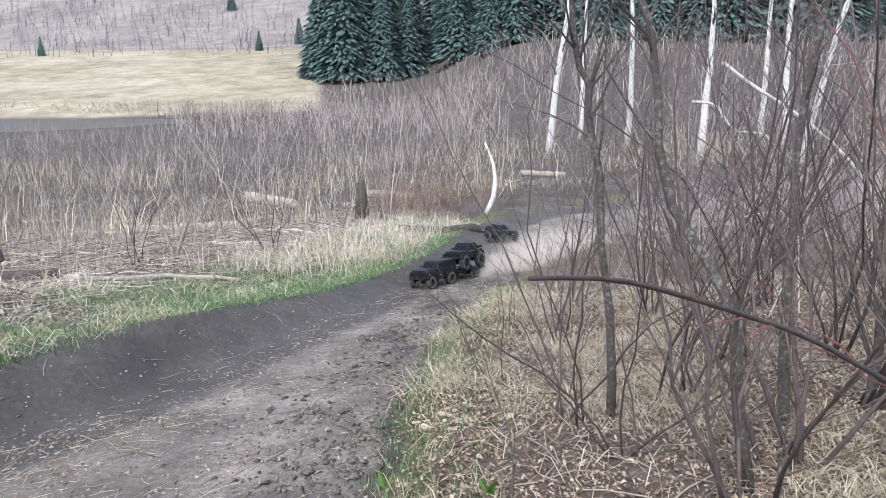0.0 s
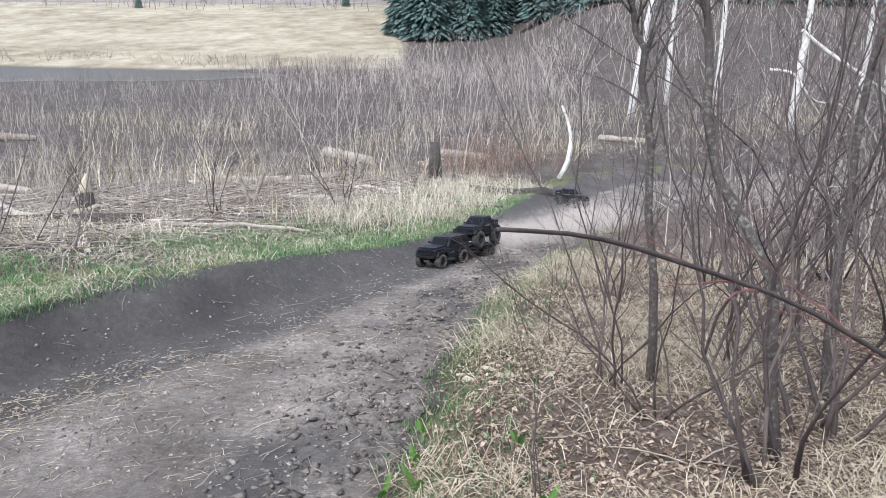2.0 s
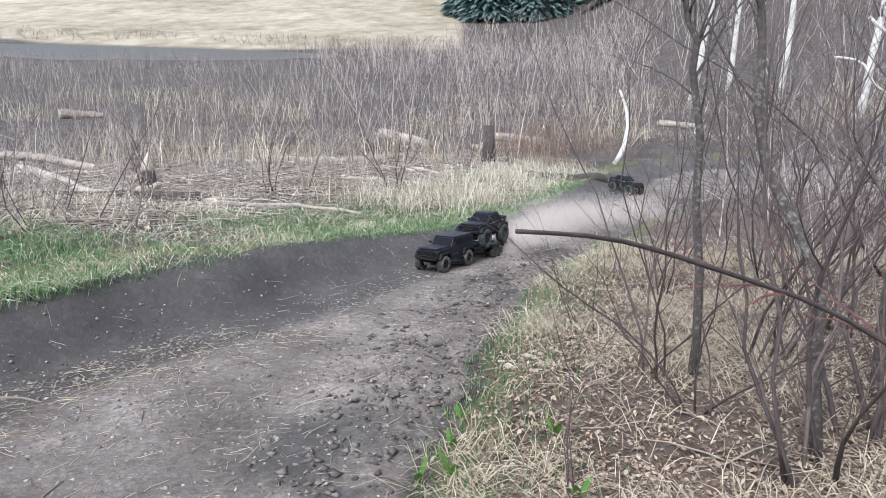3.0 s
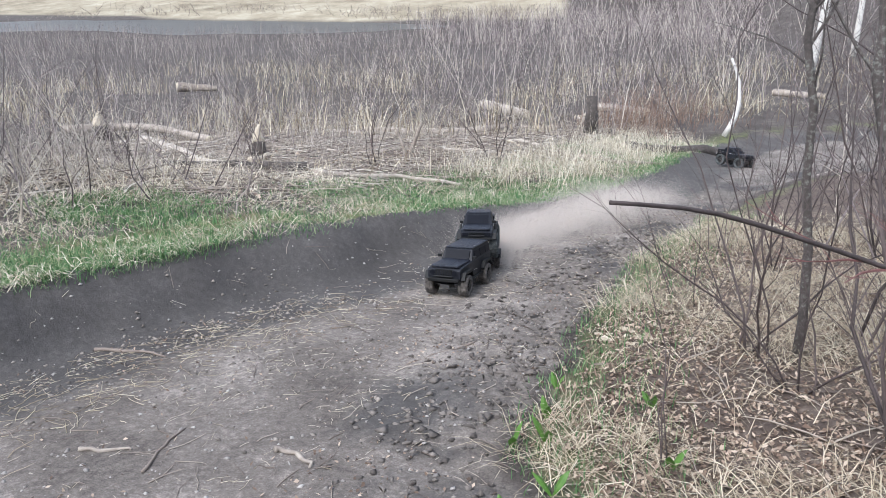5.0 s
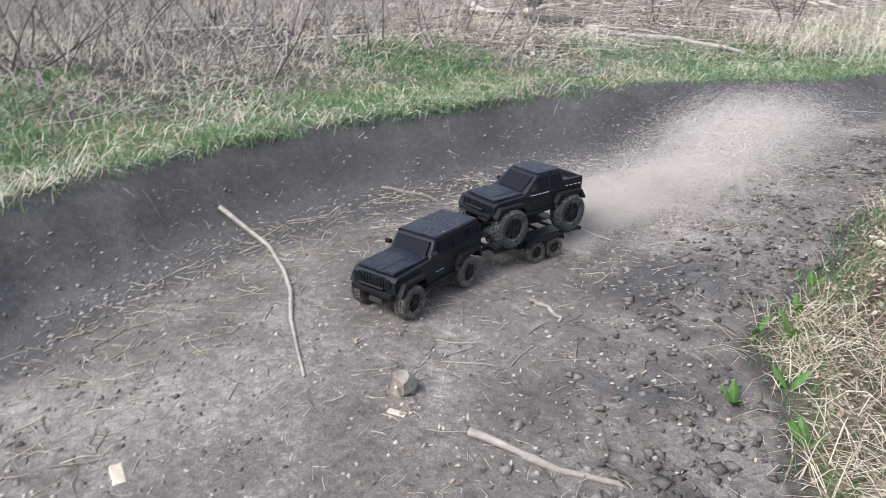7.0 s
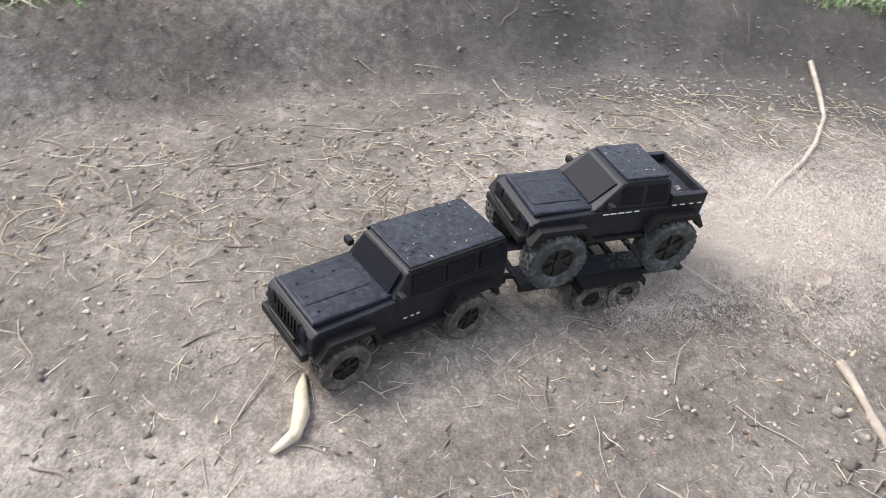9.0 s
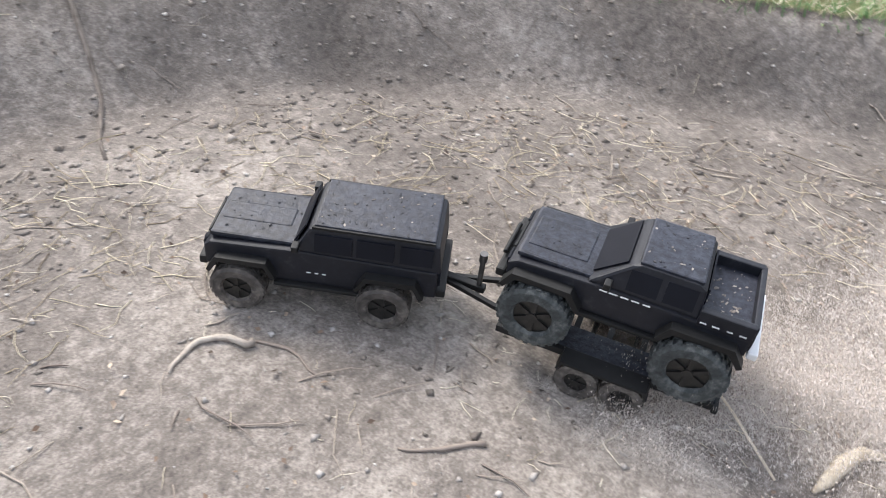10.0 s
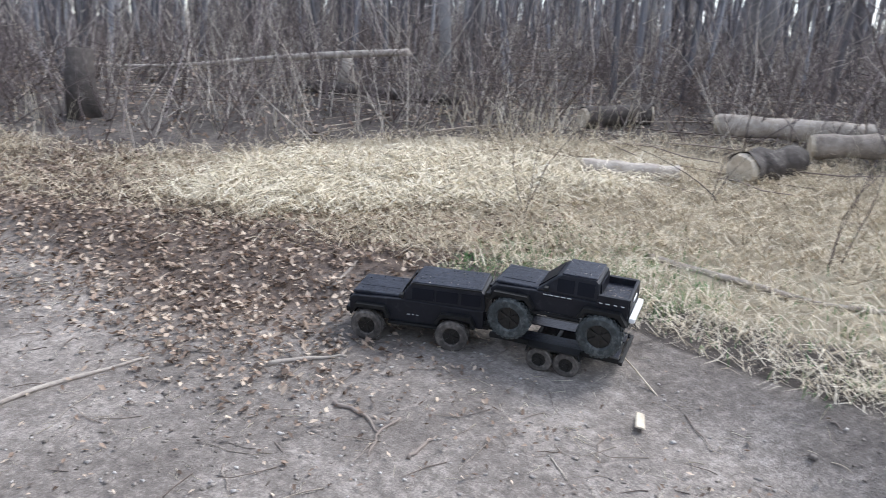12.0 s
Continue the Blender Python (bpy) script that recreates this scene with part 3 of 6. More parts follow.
def shrink(thing, k):
    """Bring a finished model to its size, part by part."""
    for ob in thing.children_recursive:
        ob.data.transform(Matrix.Scale(k, 4))
        ob.matrix_basis = Matrix.Translation(ob.matrix_basis.translation * k)

def pickup():
    """The truck that rides on the trailer: a lifted four-door pickup on tall tyres."""
    car = holder("toy_pickup", Matrix(), "dusty black radio-controlled pickup riding on the trailer", "toy truck")
    R = 0.077
    hull = [(-0.240, 0.128), (-0.240, 0.172), (0.05, 0.178), (0.215, 0.172), (0.236, 0.160), (0.236, 0.128), (0.225, 0.112), (0.105, 0.118), (0.09, 0.104), (-0.085, 0.104), (-0.095, 0.122), (-0.215, 0.122)]
    part("body", slab(bmesh.new(), hull, 0.098, 0.005), M_BODY, car)
    cab = [(-0.140, 0.174), (-0.136, 0.234), (-0.120, 0.244), (-0.012, 0.244), (0.005, 0.238), (0.078, 0.178)]
    part("cab", slab(bmesh.new(), cab, 0.095, 0.006, 0.080, 0.2), M_BODY, car)
    roof = part("roof", box(bmesh.new(), -0.128, -0.006, -0.075, 0.075, 0.242, 0.249, 0.004), M_ROOF, car, "black roof with dust and painted sky sheen")
    specks(roof, -0.12, -0.012, -0.068, 0.068, 0.2492, 46, 31, M_BODY)
    specks(roof, -0.12, -0.012, -0.068, 0.068, 0.2492, 18, 32, M_CLOD)
    b = bmesh.new()
    box(b, 0.062, 0.224, -0.083, 0.083, 0.172, 0.184, 0.006)
    box(b, 0.088, 0.212, -0.05, 0.05, 0.179, 0.1862, 0.0035)
    hood = part("hood", b, M_ROOF, car, "black hood with a raised middle")
    specks(hood, 0.095, 0.205, -0.045, 0.045, 0.1865, 24, 33, M_BODY)
    b = box(bmesh.new(), -0.0015, 0.0015, -0.068, 0.068, -0.038, 0.038)
    for v in b.verts:
        v.co = pose(0.043, 0, 0.2105, 0, -50.5, 0) @ v.co
    part("windshield", b, M_GLASS, car)
    b = box(bmesh.new(), -0.142, -0.1385, -0.064, 0.064, 0.190, 0.228)
    part("rear_window", b, M_GLASS, car)
    for s in (-1, 1):
        part("bed_side", box(bmesh.new(), -0.240, -0.137, s * 0.091 - 0.008, s * 0.091 + 0.008, 0.166, 0.203, 0.003), M_BODY, car)
        for x0, x1 in ((-0.055, 0.004), (-0.124, -0.066)):
            b = box(bmesh.new(), x0, x1, -0.0012, 0.0012, 0.187, 0.231)
            for v in b.verts:
                v.co.y += s * (0.0952 - max(0.0, v.co.z - 0.176) * 0.25)
            part("side_window", b, M_GLASS, car)
        for x in (-0.158, 0.158):
            arch = [(x - 0.085, 0.118), (x - 0.06, 0.156), (x + 0.06, 0.156), (x + 0.082, 0.12), (x + 0.074, 0.114), (x + 0.052, 0.142), (x - 0.052, 0.142), (x - 0.076, 0.112)]
            b = slab(bmesh.new(), arch, 0.014, 0.0)
            for v in b.verts:
                v.co.y += s * 0.108
            part("fender_flare", b, M_TRIM, car)
        for x0, x1, y, z, n in ((-0.05, 0.055, 0.0995, 0.170, 5), (-0.228, -0.13, 0.1003, 0.176, 4)):
            tagged(part("side_trim", bars(bmesh.new(), x0, x1, s * y, z, n, 0.0022, n), M_WHITE, car, "broken pale stripe along the flank"), kind="stuff")
        part("headlight", box(bmesh.new(), 0.234, 0.240, s * 0.068 - 0.018, s * 0.068 + 0.018, 0.140, 0.162, 0.002), M_GLASS, car)
        part("mirror", box(bmesh.new(), 0.03, 0.044, s * 0.105 - 0.011, s * 0.105 + 0.011, 0.186, 0.202, 0.003), M_TRIM, car)
        part("tail_light", box(bmesh.new(), -0.245, -0.240, s * 0.082 - 0.008, s * 0.082 + 0.008, 0.146, 0.176, 0.001), M_GLASS, car)
        part("rock_slider", box(bmesh.new(), -0.085, 0.085, s * 0.1 - 0.007, s * 0.1 + 0.007, 0.094, 0.104, 0.003), M_TRIM, car)
    bed = part("bed_floor", box(bmesh.new(), -0.232, -0.139, -0.084, 0.084, 0.160, 0.180), M_ROOF, car, "dusty bed floor")
    specks(bed, -0.225, -0.145, -0.078, 0.078, 0.1805, 60, 34, M_CLOD)
    part("tailgate", box(bmesh.new(), -0.244, -0.232, -0.094, 0.094, 0.140, 0.202, 0.003), M_BODY, car)
    part("tailgate_badge", box(bmesh.new(), -0.2465, -0.244, -0.03, 0.03, 0.172, 0.181), M_WHITE, car, "pale plate of unreadable writing")
    part("rear_bumper", box(bmesh.new(), -0.264, -0.244, -0.092, 0.092, 0.120, 0.137, 0.004), M_WHITE, car, "white rear bumper")
    b = bmesh.new()
    box(b, 0.238, 0.258, -0.094, 0.094, 0.112, 0.132, 0.005)
    drum(b, 0.005, 0.10, 10, 0.254, 0, 0.142)
    part("front_bumper", b, M_TRIM, car)
    b = bmesh.new()
    for k in range(4):
        box(b, 0.235, 0.2395, -0.045, 0.045, 0.137 + k * 0.007, 0.141 + k * 0.007)
    part("grille", b, M_TRIM, car)
    b = bmesh.new()
    box(b, -0.205, 0.21, -0.028, 0.028, 0.086, 0.108, 0.003)
    for x in (-0.158, 0.158):
        drum(b, 0.009, 0.18, 12, x, 0, R)
        drum(b, 0.021, 0.036, 14, x, 0.015, R)
        for s in (-1, 1):
            drum(b, 0.009, 0.075, 12, x - 0.02, s * 0.05, 0.11, "Z")
    part("chassis", b, M_METAL, car)
    for x in (-0.158, 0.158):
        for s in (-1, 1):
            wheel_part(car, x, s * 0.104, R, 0.058, M_TYREGREY)
    raise_body(car, 0.0, 0.012)
    shrink(car, 0.955)
    return car

def trailer():
    """A flat tandem trailer, origin on the ground under its hitch."""
    t = holder("toy_trailer", Matrix(), "black tandem-axle toy car trailer with a flat deck", "toy trailer")
    r, deck, mid = 0.044, 0.088, -AXLE - 0.016
    x0, x1 = -AXLE - 0.225, -AXLE + 0.215
    b = bmesh.new()
    for s in (-1, 1):
        box(b, x0, x1, s * 0.098 - 0.006, s * 0.098 + 0.006, deck - 0.014, deck + 0.003, 0.002)
    for k in range(7):
        x = x0 + 0.012 + k * (x1 - x0 - 0.024) / 6
        box(b, x - 0.006, x + 0.006, -0.096, 0.096, deck - 0.012, deck - 0.002)
    part("deck_frame", b, M_TRIM, t, "black side rails and cross bars")
    for s in (-1, 1):
        part("deck_plank", box(bmesh.new(), x0 + 0.004, x1 - 0.004, s * 0.062 - 0.033, s * 0.062 + 0.033, deck - 0.002, deck + 0.002, 0.001), M_ROOF, t, "dusty black wheel track")
        fender = [(mid - 0.092, deck - 0.016), (mid - 0.086, deck + 0.006), (mid + 0.086, deck + 0.006), (mid + 0.092, deck - 0.016), (mid + 0.087, deck - 0.016), (mid + 0.08, deck), (mid - 0.08, deck), (mid - 0.087, deck - 0.016)]
        b = slab(bmesh.new(), fender, 0.019, 0.0)
        for v in b.verts:
            v.co.y += s * 0.121
        part("mudguard", b, M_TRIM, t)
        part("tail_light", box(bmesh.new(), x0 - 0.004, x0, s * 0.085 - 0.008, s * 0.085 + 0.008, deck - 0.012, deck), M_GLASS, t)
    b = bmesh.new()
    for s in (-1, 1):
        made = box(bmesh.new(), -0.10, 0.10, -0.005, 0.005, -0.005, 0.005)
        me = bpy.data.meshes.new("tongue_bar"); made.to_mesh(me); made.free()
        me.transform(pose(-0.06 - 0.0, s * 0.035, deck - 0.012, 0, 4, s * -16))
        b.from_mesh(me)
    box(b, -0.05, 0.055, -0.009, 0.009, deck - 0.022, deck - 0.006, 0.003)
    part("tongue", b, M_TRIM, t, "black A-frame drawbar")
    b = bmesh.new()
    drum(b, 0.006, 0.10, 12, -0.035, 0.0, deck + 0.02, "Z")
    drum(b, 0.009, 0.02, 12, -0.035, 0.0, deck + 0.072, "Z")
    part("jack_stand", b, M_METAL, t, "upright black jockey post")
    b = bmesh.new()
    for dx in (-0.046, 0.046):
        drum(b, 0.006, 0.22, 10, mid + dx, 0, r)
    box(b, mid - 0.09, mid + 0.09, -0.07, -0.058, r, deck - 0.012); box(b, mid - 0.09, mid + 0.09, 0.058, 0.07, r, deck - 0.012)
    part("axles", b, M_METAL, t)
    part("rear_bar", box(bmesh.new(), x0 - 0.012, x0, -0.108, 0.108, deck - 0.016, deck - 0.004, 0.002), M_TRIM, t)
    b = bmesh.new()
    lengths = [Vector((x0, 0.05, deck - 0.006)), Vector((x0 - 0.05, 0.075, 0.055)), Vector((x0 - 0.10, 0.11, 0.028)), Vector((x0 - 0.15, 0.15, 0.006))]
    for a, c in zip(lengths, lengths[1:]):
        q = (c - a).to_track_quat("Z", "Y").to_matrix().to_4x4()
        bmesh.ops.create_cone(b, segments=7, radius1=0.003, radius2=0.0026, depth=(c - a).length, matrix=Matrix.Translation((a + c) / 2) @ q)
    part("tow_strap", b, M_PALEWOOD, t, "pale cord trailing from the rear bar")
    wheels = [wheel_part(t, mid + dx, s * 0.118, r, 0.034, M_TYRE) for dx in (-0.046, 0.046) for s in (-1, 1)]
    return t, wheels, r

TOW, TOW_WHEELS, TOW_R = wagon()
LOAD = pickup()
RIG, RIG_WHEELS, RIG_R = trailer()
gx, gy = 0.59, 10.85
parked = copy_thing(LOAD, Matrix.Translation((gx, gy, float(ground_z(gx, gy)[0]) + 0.002)) @ pose(0, 0, 0, -6, 0, -40))
parked.name = "toy_pickup"
tagged(parked, "black radio-controlled pickup standing on the dirt trail", "toy truck")

def dust_puff(size, n):
    """A loose cloud of fine specks, thickest in the middle and low down."""
    r = np.random.default_rng(3)
    p = r.normal(0, 1, (n, 3)) * (0.15 * size, 0.11 * size, 0.05 * size)
    p += 0.05 * np.stack([fbm(p[:, 0] * 9 + k * 7, p[:, 1] * 9 + p[:, 2] * 9, 60 + k, 2) for k in range(3)], 1)
    p[:, 2] = np.abs(p[:, 2]) + 0.004
    d = r.normal(0, 1, (n, 2, 3)) * 0.0021 * size ** 0.5
    v = np.stack([p, p + d[:, 0], p + d[:, 1]], 1).reshape(-1, 3)
    return quick_mesh("dust_cloud", v, np.arange(3 * n), np.arange(n) * 3, M_DUST)
DUST = []
dust_meshes = [dust_puff(0.8, 34000), dust_puff(1.2, 44000), dust_puff(1.8, 52000)]
for k in range(11):
    ob = new("dust_cloud", dust_meshes[(k > 2) + (k > 6)])
    tagged(ob, "pale dust thrown up behind the trailer", "dust", "dust behind the trailer")
    DUST.append(ob)

# ---------------------------------------------------------------- growth in great numbers
def stuff(name, me, label, category):
    return tagged(new(name, me), label, category, kind="stuff")

def spots(n, x0, x1, y0, y1, seed, keep):
    """Random places in a box that pass keep(x, y, outer, inner)."""
    r = np.random.default_rng(seed)
    x, y = r.uniform(x0, x1, n), r.uniform(y0, y1, n)
    z, do, di, trail = land(x, y)
    ok = keep(x, y, do, di) > r.uniform(0, 1, n)
    return x[ok], y[ok], z[ok], r

def blades(name, x, y, z, r, length, width, lean, material, label, category, flat=0.0):
    """Tapering bent blades; flat: how far they lie down."""
    n = len(x)
    L = length * r.uniform(0.45, 1.35, n)
    a, b = r.uniform(0, 2 * np.pi, n), lean * r.uniform(0.2, 1.3, n) + flat
    out = np.stack([np.cos(a), np.sin(a), np.zeros(n)], 1)
    up = np.array([0, 0, 1.0])
    base = np.stack([x, y, z - 0.004], 1)
    mid = base + out * (L * 0.5 * np.sin(b * 0.7))[:, None] + up * (L * 0.5 * np.cos(b * 0.7))[:, None]
    tip = mid + out * (L * 0.5 * np.sin(np.minimum(b * 1.5, 1.75)))[:, None] + up * (L * 0.5 * np.cos(np.minimum(b * 1.5, 1.75)))[:, None]
    w = np.stack([-np.sin(a), np.cos(a), 0.25 * r.normal(size=n)], 1) * (width * r.uniform(0.6, 1.3, n))[:, None] / 2
    v = np.stack([base - w, base + w, mid + w * 0.8, mid - w * 0.8, tip], 1).reshape(-1, 3)
    k = np.arange(n) * 5
    loops = np.stack([k, k + 1, k + 2, k + 3, k + 3, k + 2, k + 4], 1).ravel()
    starts = np.stack([np.arange(n) * 7, np.arange(n) * 7 + 4], 1).ravel()
    return stuff(name, quick_mesh(name, v, loops, starts, material), label, category)

def tubes(P, rad, sides=3):
    """Thin round stems: P is stems x points x 3, rad is stems x points. Returns vertices, loops and starts."""
    n, k, _ = P.shape
    d = np.gradient(P, axis=1)
    d /= np.linalg.norm(d, axis=2, keepdims=True) + 1e-9
    ref = np.where(np.abs(d[..., 2:3]) > 0.9, np.array([1.0, 0, 0]), np.array([0, 0, 1.0]))
    u = np.cross(d, ref); u /= np.linalg.norm(u, axis=2, keepdims=True) + 1e-9
    w = np.cross(d, u)
    ang = 2 * np.pi * np.arange(sides) / sides
    ring = P[:, :, None] + rad[:, :, None, None] * (np.cos(ang)[:, None] * u[:, :, None] + np.sin(ang)[:, None] * w[:, :, None])
    v = ring.reshape(-1, 3)
    idx = np.arange(n * k * sides).reshape(n, k, sides)
    a, b = idx[:, :-1], idx[:, 1:]
    q = np.stack([a, np.roll(a, -1, 2), np.roll(b, -1, 2), b], -1).reshape(-1, 4)
    return v, q

def joined(name, sets, material):
    vs, qs, off = [], [], 0
    for v, q in sets:
        vs.append(v); qs.append(q + off); off += len(v)
    v, q = np.concatenate(vs), np.concatenate(qs)
    return quick_mesh(name, v, q.ravel(), np.arange(len(q)) * 4, material)

def brush(name, x, y, z, r, height, thick, material, label, twigs=4, lean=0.25, spread=0.35):
    """Upright bare stems, each with a few side twigs."""
    n = len(x)
    h = height * r.uniform(0.35, 1.25, n)
    tilt = r.normal(0, lean, (n, 2))
    base = np.stack([x, y, z - 0.02], 1)
    s = np.linspace(0, 1, 4)
    P = base[:, None] + np.stack([tilt[:, :1] * h[:, None] * s + 0.06 * r.normal(size=(n, 4)) * h[:, None] * s, tilt[:, 1:] * h[:, None] * s + 0.06 * r.normal(size=(n, 4)) * h[:, None] * s, h[:, None] * s], 2)
    rad = thick * r.uniform(0.5, 1.4, n)[:, None] * np.array([1, 0.8, 0.55, 0.2])
    sets = [tubes(P, rad)]
    for _ in range(twigs):
        f = r.uniform(0.25, 0.9, n)
        i = np.minimum((f * 3).astype(int), 2)
        g = (f * 3 - i)[:, None]
        a = P[np.arange(n), i] * (1 - g) + P[np.arange(n), i + 1] * g
        way = r.normal(0, 1, (n, 3)) * (spread, spread, 0.12) + (0, 0, 0.33)
        l = (h * r.uniform(0.12, 0.42, n))[:, None]
        T = np.stack([a, a + way * l * 0.55, a + way * l + 0.05 * r.normal(size=(n, 3)) * l], 1)
        sets.append(tubes(T, rad[:, 1:2] * np.array([0.55, 0.4, 0.15])))
    return stuff(name, joined(name, sets, material), label, "brush")

def lying(name, x, y, z, r, length, thick, material, label, category):
    """Thin sticks that lie about."""
    n = len(x)
    L = length * r.uniform(0.25, 1.5, n)
    a = r.uniform(0, np.pi, n)
    s = np.array([-0.5, -0.15, 0.2, 0.5])
    px = x[:, None] + np.cos(a)[:, None] * L[:, None] * s + 0.05 * r.normal(size=(n, 4)) * L[:, None]
    py = y[:, None] + np.sin(a)[:, None] * L[:, None] * s + 0.05 * r.normal(size=(n, 4)) * L[:, None]
    pz = land(px.ravel(), py.ravel())[0].reshape(n, 4) + thick + np.abs(r.normal(0, 0.08, (n, 1))) * L[:, None] * (s + 0.5) * 0.8
    rad = thick * r.uniform(0.5, 1.3, n)[:, None] * np.array([1, 0.9, 0.8, 0.45])
    return stuff(name, joined(name, [tubes(np.stack([px, py, pz], 2), rad)], material), label, category)

def chunks(name, x, y, z, r, size, material, label, category, flat=0.6):
    """Small broken lumps, half sunk."""
    n = len(x)
    s = size * r.uniform(0.4, 1.5, n) ** 1.3
    oct_v = np.array([(1, 0, 0), (0, 1, 0), (-1, 0, 0), (0, -1, 0), (0, 0, 1), (0, 0, -1), ], float)
    jit = 1 + 0.35 * r.normal(size=(n, 6, 1))
    a = r.uniform(0, 6.28, n)
    ov = oct_v[None] * jit
    rx = ov[..., 0] * np.cos(a)[:, None] - ov[..., 1] * np.sin(a)[:, None] + 0.25 * r.normal(size=(n, 6))
    ry = ov[..., 0] * np.sin(a)[:, None] + ov[..., 1] * np.cos(a)[:, None] + 0.25 * r.normal(size=(n, 6))
    v = np.stack([x[:, None] + rx * s[:, None], y[:, None] + ry * s[:, None], z[:, None] + (ov[..., 2] * flat + 0.1) * s[:, None]], 2).reshape(-1, 3)
    f = np.array([(0, 1, 4), (1, 2, 4), (2, 3, 4), (3, 0, 4), (1, 0, 5), (2, 1, 5), (3, 2, 5), (0, 3, 5)])
    loops = (np.arange(n)[:, None, None] * 6 + f).ravel()
    return stuff(name, quick_mesh(name, v, loops, np.arange(n * 8) * 3, material), label, category)

def leaves(name, x, y, z, r, size, material, label):
    """Curled fallen leaves, each two bent halves."""
    n = len(x)
    s = size * r.uniform(0.5, 1.4, n)
    a, tx, ty = r.uniform(0, 6.28, n), r.normal(0, 0.45, n), r.normal(0, 0.45, n)
    local = np.array([(-1, 0, 0), (-0.2, -0.55, 0.16), (0.9, 0, 0.05), (-0.2, 0.55, 0.16), (0.1, 0, -0.06)])
    lx, ly, lz = (local[None, :, c] * s[:, None] for c in range(3))
    lz = lz * r.uniform(0.2, 2.2, n)[:, None] + lx * tx[:, None] + ly * ty[:, None] + 0.25 * s[:, None] + r.uniform(0, 0.012, n)[:, None]
    gx = x[:, None] + lx * np.cos(a)[:, None] - ly * np.sin(a)[:, None]
    gy = y[:, None] + lx * np.sin(a)[:, None] + ly * np.cos(a)[:, None]
    v = np.stack([gx, gy, z[:, None] + lz], 2).reshape(-1, 3)
    f = np.array([(0, 1, 4), (1, 2, 4), (2, 3, 4), (3, 0, 4)])
    return stuff(name, quick_mesh(name, v, (np.arange(n)[:, None, None] * 5 + f).ravel(), np.arange(n * 4) * 3, material), label, "leaves")

def patchy(x, y, scale, seed, lo=-0.1, hi=0.35):
    return step(lo, hi, fbm(x * scale, y * scale, seed, 3))

# Grass on the bank
def bank_spots(n, first, last, lo, hi, seed, keep):
    """Random places beside a stretch of the outer edge."""
    r = np.random.default_rng(seed)
    k = r.integers(first, last, n)
    a, d = OUT_LINE[k], OUT_LINE[k + 1] - OUT_LINE[k]
    nrm = np.stack([d[:, 1], -d[:, 0]], 1) * -1 / np.linalg.norm(d, axis=1)[:, None]
    p = a + d * r.uniform(0, 1, (n, 1)) - nrm * (lo + (hi - lo) * r.uniform(0, 1, (n, 1)) ** 1.25)
    z, do, di, trail = land(p[:, 0], p[:, 1])
    ok = keep(p[:, 0], p[:, 1], do, di) > r.uniform(0, 1, n)
    return p[ok, 0], p[ok, 1], z[ok], r
fade = lambda x, y: (0.12 + 0.88 * step(-1.8, 0.0, y)) * (0.25 + 0.75 * np.clip(step(1.8, -0.2, x) + (y > 2), 0, 1))
p = bank_spots(190000, 40, 240, -0.08, 1.65, 21, lambda x, y, o, i: step(-0.09, 0.02, o) * fade(x, y) * np.clip(0.25 * step(1.6, 0.6, o) + patchy(x, y, 1.3, 31, -0.25, 0.2), 0, 1))
blades("green_grass", *p, 0.066, 0.0042, 1.0, M_GREEN, "short spring grass along the top of the bank", "grass")
p = bank_spots(76000, 40, 250, -0.03, 1.8, 28, lambda x, y, o, i: step(-0.05, 0.03, o) * (1 - 0.5 * step(0, 1.5, y)) * (0.25 + 0.75 * patchy(x, y, 1.9, 32)))
blades("dead_grass", *p, 0.15, 0.0034, 0.35, M_PALESTRAW, "dead grass mixed into the green of the bank", "grass", flat=1.2)
p = spots(22000, -0.4, 1.5, 0.9, 6.5, 22, lambda x, y, o, i: step(-0.03, 0.05, i) * step(0.7, 0.15, i))
blades("green_grass", *p, 0.05, 0.0035, 0.6, M_GREEN, "thin green grass at the edge of the leaf litter", "grass")
p = spots(80000, -7, 3.2, -6.5, 10, 23, lambda x, y, o, i: step(-0.02, 0.12, o) * step(4.2, 0.6, o) * (0.35 + 0.65 * patchy(x, y, 1.1, 33)))
blades("dead_grass", *p, 0.17, 0.0036, 0.5, M_STRAW, "matted dead straw-coloured grass", "grass", flat=1.0)
p = spots(110000, 0.6, 7.5, -6.2, -1.5, 24, lambda x, y, o, i: step(0.0, 0.35, o) * step(5, 1.5, o) * step(0.3, -0.1, beyond(x, y)) * (0.3 + 0.7 * patchy(x, y, 1.5, 34, -0.25, 0.25)))
blades("dead_grass", *p, 0.17, 0.0042, 0.6, M_STRAW, "flattened dead grass below the woods", "grass", flat=1.0)
p = spots(15000, -0.2, 3.2, -3.6, -2.1, 105, lambda x, y, o, i: step(0.0, 0.12, o) * step(1.1, 0.3, o) * (0.1 + 0.9 * patchy(x, y, 1.6, 106, -0.1, 0.3)))
blades("green_grass", *p, 0.055, 0.0038, 0.9, M_GREEN, "thin green grass among the straw", "grass")
p = spots(85000, 2.6, 6.2, -4.8, -1.6, 25, lambda x, y, o, i: step(0.25, 0.0, beyond(x, y)) * step(1.25, 0.3, 0.5 * fbm(x * 2.2, y * 2.2, 77, 3) + (((x - 4.15) * 0.7 + (y + 3.15) * 0.714) / 1.35) ** 2 + (((x - 4.15) * -0.714 + (y + 3.15) * 0.7) / 0.55) ** 2))
blades("bleached_grass", *p, 0.19, 0.007, 0.4, M_MAT, "bleached mat of long fallen grass", "grass", flat=1.1)
